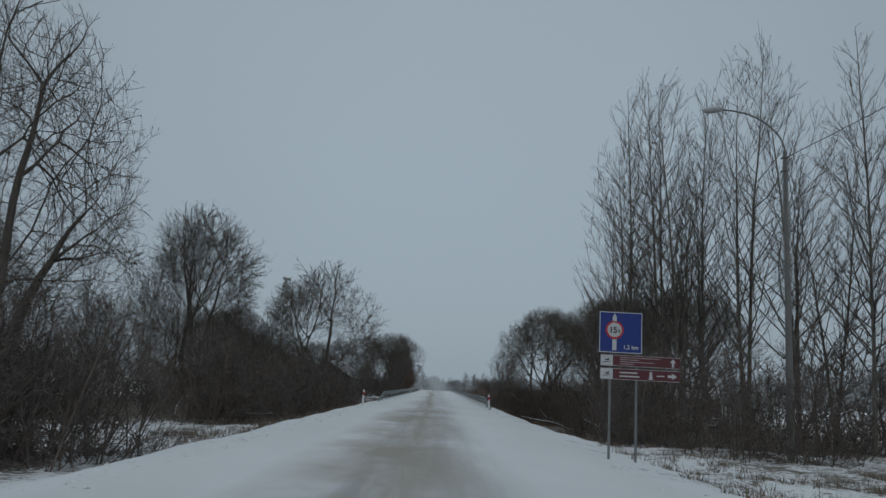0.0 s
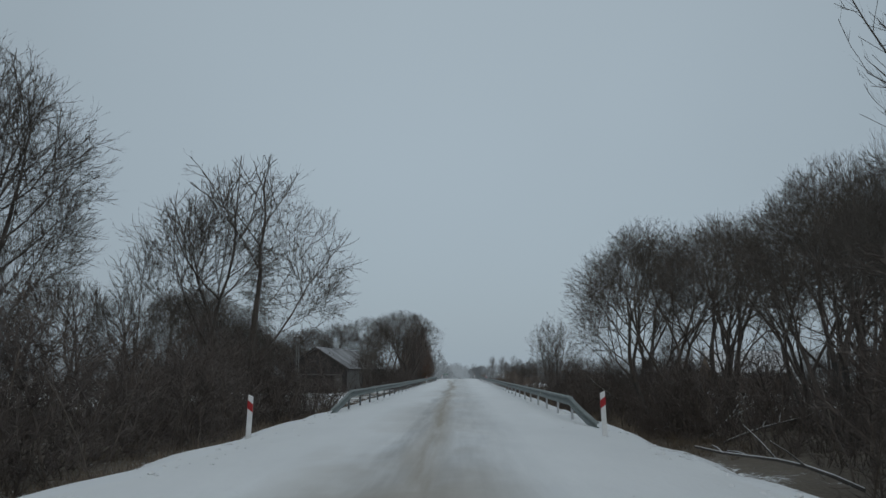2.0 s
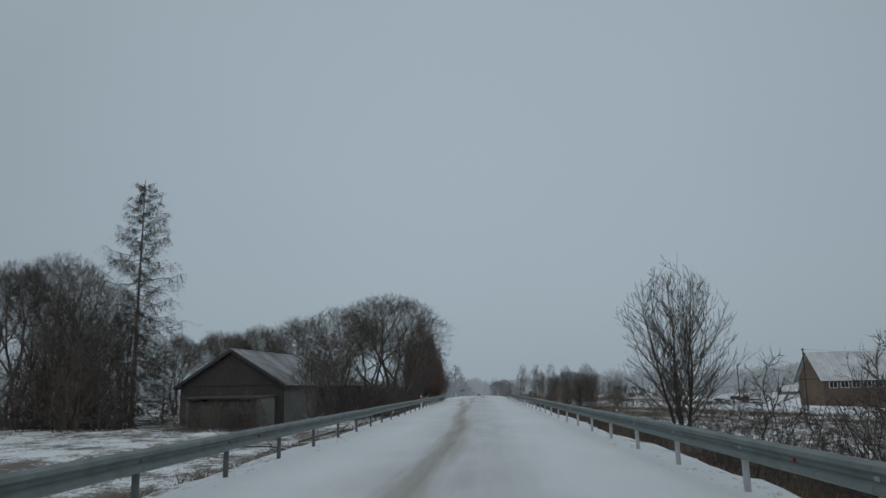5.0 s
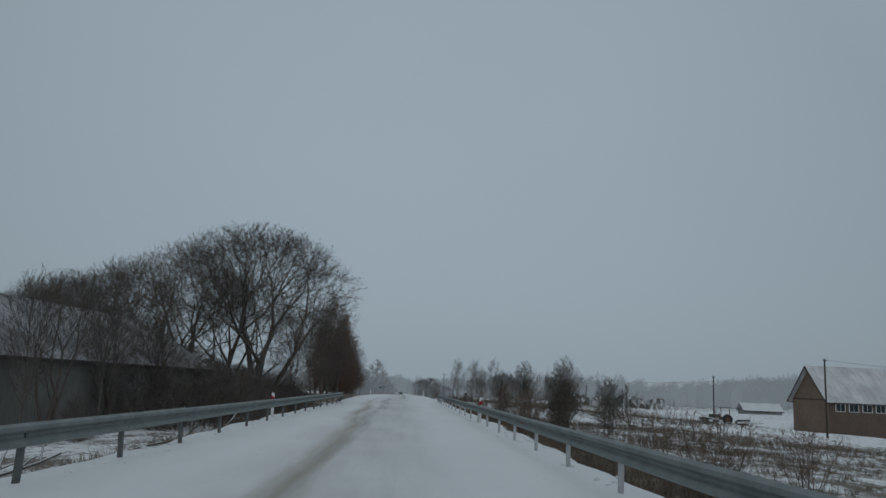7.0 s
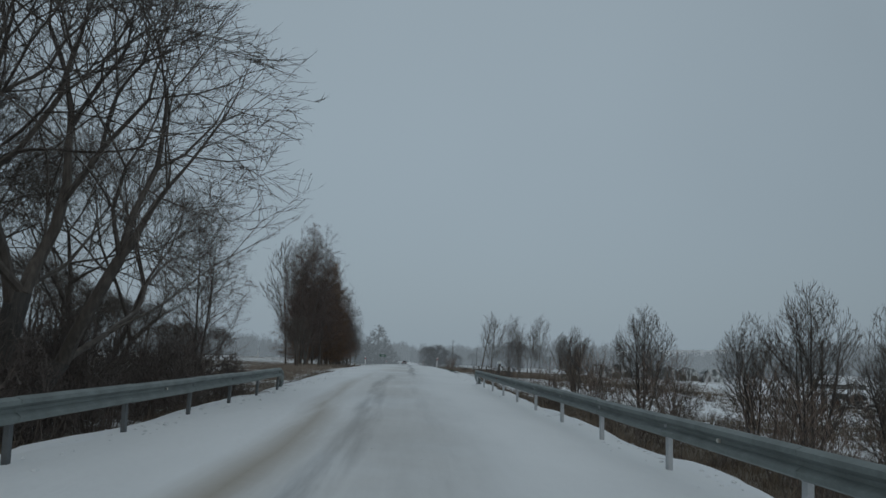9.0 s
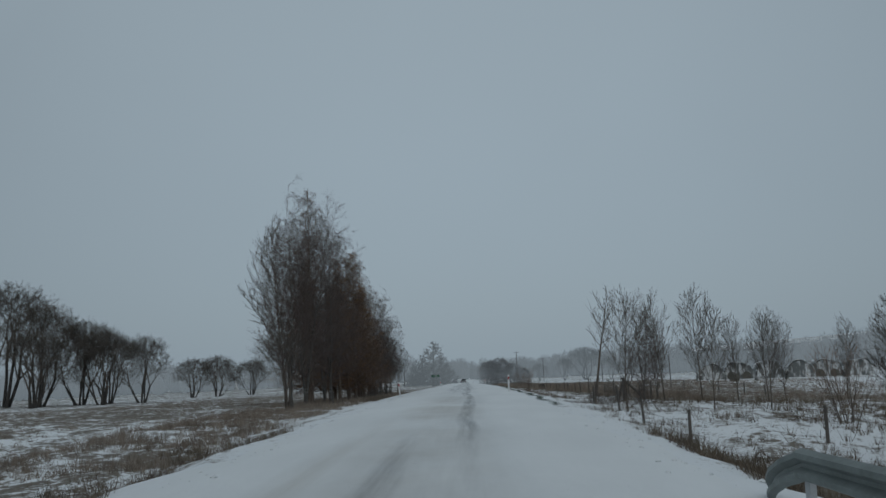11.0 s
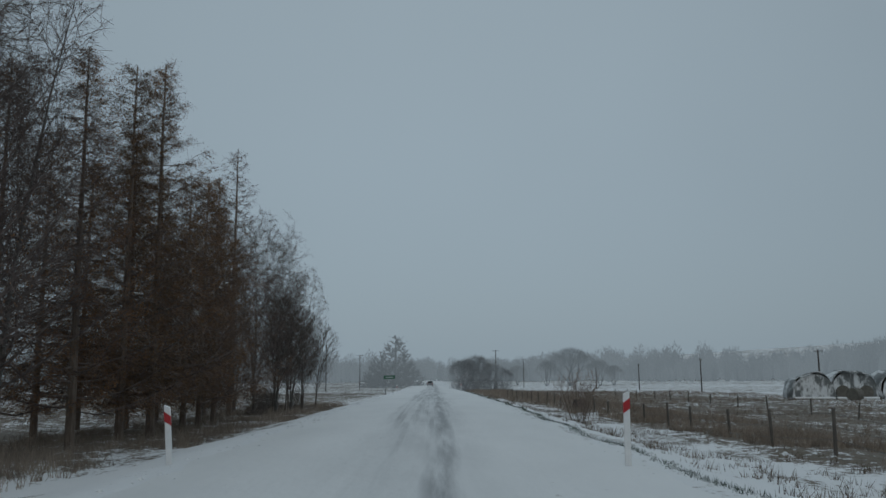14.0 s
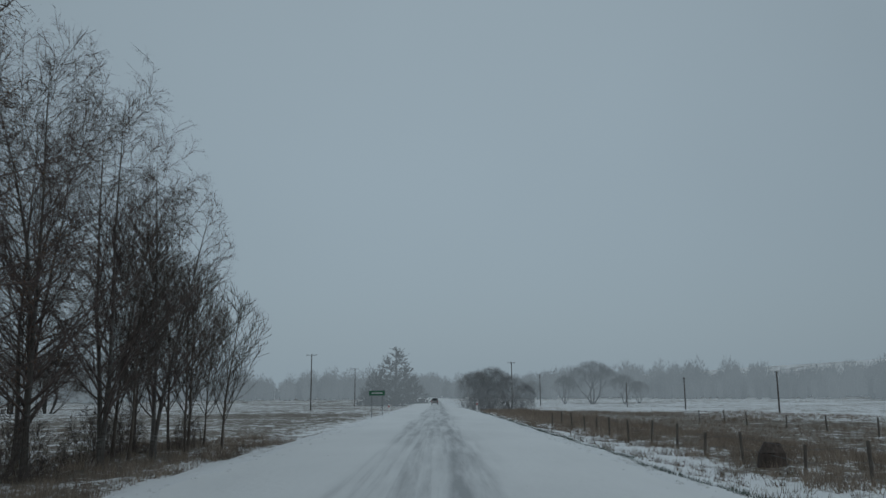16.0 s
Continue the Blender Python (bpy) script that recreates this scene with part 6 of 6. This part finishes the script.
# ---- fallen wood ----
def fallen_branch(x, y, length, rz, rise, group="fallen branches"):
    """A broken bough, forked, with snow along its back."""
    z = ground_z(x, y)
    f = thing("fallen_branch", x, y, z, "broken bough lying with snow along its back", "fallen branch", group, rz)
    rng = np.random.default_rng(int(abs(x * 31 + y * 7)))
    main = [Vector((length * t, 0.12 * length * math.sin(3 * t + x), 0.12 + rise * t + 0.12 * math.sin(5 * t))) for t in np.linspace(0, 1, 7)]
    forks = [main]
    for k in (2, 3, 4, 5):
        d = Vector((rng.uniform(0.4, 1), rng.choice([-1, 1]) * rng.uniform(0.4, 0.9), rng.uniform(0.0, 0.9))).normalized() * length * rng.uniform(0.15, 0.35)
        forks.append([main[k], main[k] + d * 0.5 + Vector((0, 0, 0.04)), main[k] + d])
    r = 0.02 + 0.008 * length
    for name, mat, lift, fat in (("wood", BARK_GREY, 0.0, 1.0), ("snow", SNOW_CAP, 0.75, 0.4)):
        runs = []
        for q, line in enumerate(forks):
            rr = r if q == 0 else r * 0.55
            runs.append(([p + UP * rr * lift for p in line], [rr * fat * (1 - 0.7 * k / (len(line) - 1)) for k in range(len(line))], 6))
        mesh_part(name, tubes(runs), mat, f)
    return f


for x, y, ln, rz, rise in ((-11.5, 37.0, 3.6, 100, 1.4), (-10.5, 38, 3.0, 30, 0.4), (-8.0, 118, 3.6, 160, 0.5), (-9.5, 126, 4.5, 30, 0.9), (-8.4, 131.5, 3.8, 60, 1.0),
                           (-10, 135, 5.0, 120, 0.6), (-8.2, 140.5, 3.0, 20, 1.1), (-8.5, 157, 3.0, 75, 1.3), (-10.5, 161, 4.0, 140, 0.8), (9.8, 63, 4.0, 10, 1.2),
                           (9.0, 51, 3.6, 150, 0.8), (10.5, 68, 4.0, 40, 1.6), (8.2, 36, 3.0, 100, 0.9), (10.2, 76.0, 3.2, 190, 2.4), (9.0, 70.0, 3.4, 20, 0.3), (11.0, 72.5, 2.6, 60, 1.4)):
    fallen_branch(x, y, ln, rz, rise)

stump = thing("tree_stump", 10.2, 290.6, ground_z(10.2, 290.6), "squat dark stump in the grass by the fence", "tree stump")
bm = rod(bmesh.new(), (0, 0, -0.25), (0.02, 0, 0.4), 0.46, 0.40, 14)
rod(bm, (0.02, 0, 0.38), (0.05, 0.02, 0.68), 0.40, 0.24, 14)
for v in bm.verts:
    v.co *= 1 + 0.12 * noise.noise(v.co * 4)
part("stump", bm, bark("rotten_stump", (0.03, 0.024, 0.021), (0.07, 0.054, 0.046), 0.4), stump)


# ---- a car far ahead ----
def far_car(x, y):
    c = thing("car", x, y, road_z(y) + 0.06, "dark hatchback far down the snowy road", "car")
    # Body colour lightened to stand in for haze over a dark car.
    paint_mat = paint("hazed_car_paint", (0.26, 0.27, 0.28), 0.35)
    bm = box(bmesh.new(), (0, 0, 0.62), (1.74, 4.1, 0.62), bevel=0.12)
    body = part("body", bm, paint_mat, c)
    bm = bmesh.new()
    box(bm, (0, 0.1, 1.16), (1.45, 2.3, 0.55), bevel=0.16)
    part("cabin", bm, PANE, c, "dark glass cabin")
    part("roof", box(bmesh.new(), (0, 0.1, 1.44), (1.3, 1.9, 0.06), bevel=0.02), paint_mat, c)
    for dx in (-0.72, 0.72):
        part("tail_lamp", box(bmesh.new(), (dx, -2.04, 0.78), (0.22, 0.06, 0.16), bevel=0.02), RED, c)
        for dy in (-1.3, 1.3):
            part("wheel", rod(bmesh.new(), (dx - 0.1, dy, 0.31), (dx + 0.1, dy, 0.31), 0.31, 0.31, 16), BLACK, c)
    return c


far_car(-0.8, 462.0)

# ---- grass ----
def grass(name, spots, tall, label, mat):
    """Dry stems as slim bent blades in tufts, one mass."""
    rng = np.random.default_rng(len(spots) + 5)
    verts, faces = [], []
    for x, y in spots:
        z = ground_z(x, y) - 0.02
        for _ in range(int(rng.integers(7, 12))):
            h = tall * rng.uniform(0.3, 1.25) * (0.75 + 0.6 * noise.noise((x * 0.5, y * 0.5, 2.0)))
            a = rng.uniform(0, 6.28)
            w = 0.006 + 0.005 * rng.uniform()
            bx, by = x + rng.normal(0, 0.07), y + rng.normal(0, 0.07)
            lx, ly = rng.normal(0, 0.38) * h, rng.normal(0, 0.38) * h
            dx, dy = math.cos(a) * w, math.sin(a) * w
            i = len(verts)
            verts += [(bx - dx, by - dy, z), (bx + dx, by + dy, z), (bx + lx, by + ly, z + h)]
            faces.append((i, i + 1, i + 2))
    me = bpy.data.meshes.new(name)
    me.from_pydata(verts, [], faces)
    return tagged(mesh_part(name, me, mat), label, "grass", kind="stuff")


def straw(name, a, b):
    k = Mat(name, 0.9)
    t = k.noise(1.3, 4)
    return k.colour(k.mix(k.ramp(t, (0.35, 0), (0.65, 1)), a, b)).m


STRAW, WEED = straw("dry_straw", (0.155, 0.125, 0.103), (0.33, 0.27, 0.215)), straw("dead_weeds", (0.085, 0.066, 0.05), (0.19, 0.15, 0.11))
EDGE_GRASS = straw("frozen_edge_grass", (0.05, 0.068, 0.056), (0.13, 0.16, 0.135))
gr = np.random.default_rng(77)


def scatter(n, x0, x1, y0, y1, clump=0.35, scale=0.3):
    out = []
    while len(out) < n:
        x, y = gr.uniform(x0, x1), gr.uniform(y0, y1)
        if noise.noise((x * scale, y * scale, 9.1)) > clump - 0.5 * gr.uniform():
            out.append((float(x), float(y)))
    return out


grass("tall_grass", [p for p in scatter(13500, 6.4, 15.5, 231, 398, 0.10, 0.22) if p[0] > 11.2 - 2.2 * smooth(250, 274, p[1]) - 1.9 * smooth(296, 345, p[1]) + 1.5 * wobble(0, p[1], 0.3) and math.dist(p, (10.0, 289.9)) > 1.2], 0.6, "band of tall rust-brown dead grass along the field", STRAW)
grass("field_grass", scatter(11500, 11, 52, 232, 400, 0.15, 0.12), 0.4, "thin dry grass poking through field snow", STRAW)
grass("verge_grass", scatter(7000, -14.5, -7.8, 208, 312, 0.12, 0.3), 0.5, "dead brown grass under the row of trees", STRAW)
grass("meadow_grass", scatter(6500, -45, -9, 196, 330, 0.10, 0.35), 0.26, "short grass tufts in the snowy meadow", STRAW)
grass("shoulder_weeds", scatter(2000, 5.6, 10.8, 212, 345, 0.22, 0.5), 0.3, "sparse dead weeds on the snowy shoulder", WEED)
grass("edge_weeds", [(4.7 + 0.13 * math.sin(y * 0.7) + 0.3 * wobble(0, y, 0.15) + float(gr.normal(0, 0.07)) + 0.005 * (min(y, 320) - 225) + road_x(y), y) for y in np.arange(222, 395, 0.07)], 0.10, "line of dark green weeds along the ploughed snow edge", EDGE_GRASS)
grass("bank_weeds", scatter(7200, 5.0, 10.5, 58, 208, 0.05, 0.4), 0.46, "dead weeds on the snowy road bank", WEED)
grass("slope_weeds", scatter(4600, -9.5, -5.2, 20, 215, 0.05, 0.4), 0.38, "dead weeds on the snowy road bank", WEED)
grass("pasture_weeds", scatter(8500, 8.5, 50, 92, 232, 0.15, 0.16), 0.44, "dark weeds standing in the snowy pasture", WEED)
grass("pasture_reeds", scatter(4200, 12, 42, 160, 226, 0.22, 0.09), 0.6, "brown dead reeds in bands across the snowy pasture", WEED)
grass("roadside_weeds", scatter(420, 5.4, 13, 12, 30, 0.15, 0.5), 0.3, "dead weeds poking through roadside snow", WEED)


# ---- snow clods along the ploughed edges ----
def clods(name, spots, label):
    """Small rough lumps of ploughed snow, one mass."""
    rng = np.random.default_rng(9)
    base = [(1, 0, 0), (0, 1, 0), (-1, 0, 0), (0, -1, 0), (0, 0, 0.8)]
    mid = [(0.75, 0.75, 0.35), (-0.75, 0.75, 0.4), (-0.75, -0.75, 0.3), (0.75, -0.75, 0.4)]
    verts, faces = [], []
    for x, y, z in spots:
        r, i = 0.015 + 0.05 * rng.uniform() ** 3, len(verts)
        for p in base + mid:
            q = np.array(p) * r * rng.uniform(0.7, 1.3, 3)
            verts.append((x + q[0], y + q[1], z + q[2]))
        for a, b, m in ((0, 1, 5), (1, 2, 6), (2, 3, 7), (3, 0, 8)):
            faces += [(i + a, i + b, i + m), (i + a, i + m, i + 4), (i + m, i + b, i + 4)]
    me = bpy.data.meshes.new(name)
    me.from_pydata(verts, [], faces)
    return tagged(mesh_part(name, me, SNOW_CAP), label, "snow", kind="stuff")


def edge_spots(n):
    out = []
    for _ in range(n):
        y = float(gr.uniform(4, 330))
        side = -1 if gr.uniform() < 0.5 else 1
        x = side * (4.15 + float(gr.normal(0, 0.28))) + (0.35 * side if y > 205 else 0)
        out.append((x, y, max(ground_z(x, y), road_z(y) + 0.05 - 0.06 * smooth(3.5, 4.45, abs(x)) - 0.01 * abs(x) if abs(x) < 4.3 else -9) - 0.005))
    return out


clods("snow_clods", edge_spots(2600), "small clods of ploughed snow along the road edge")
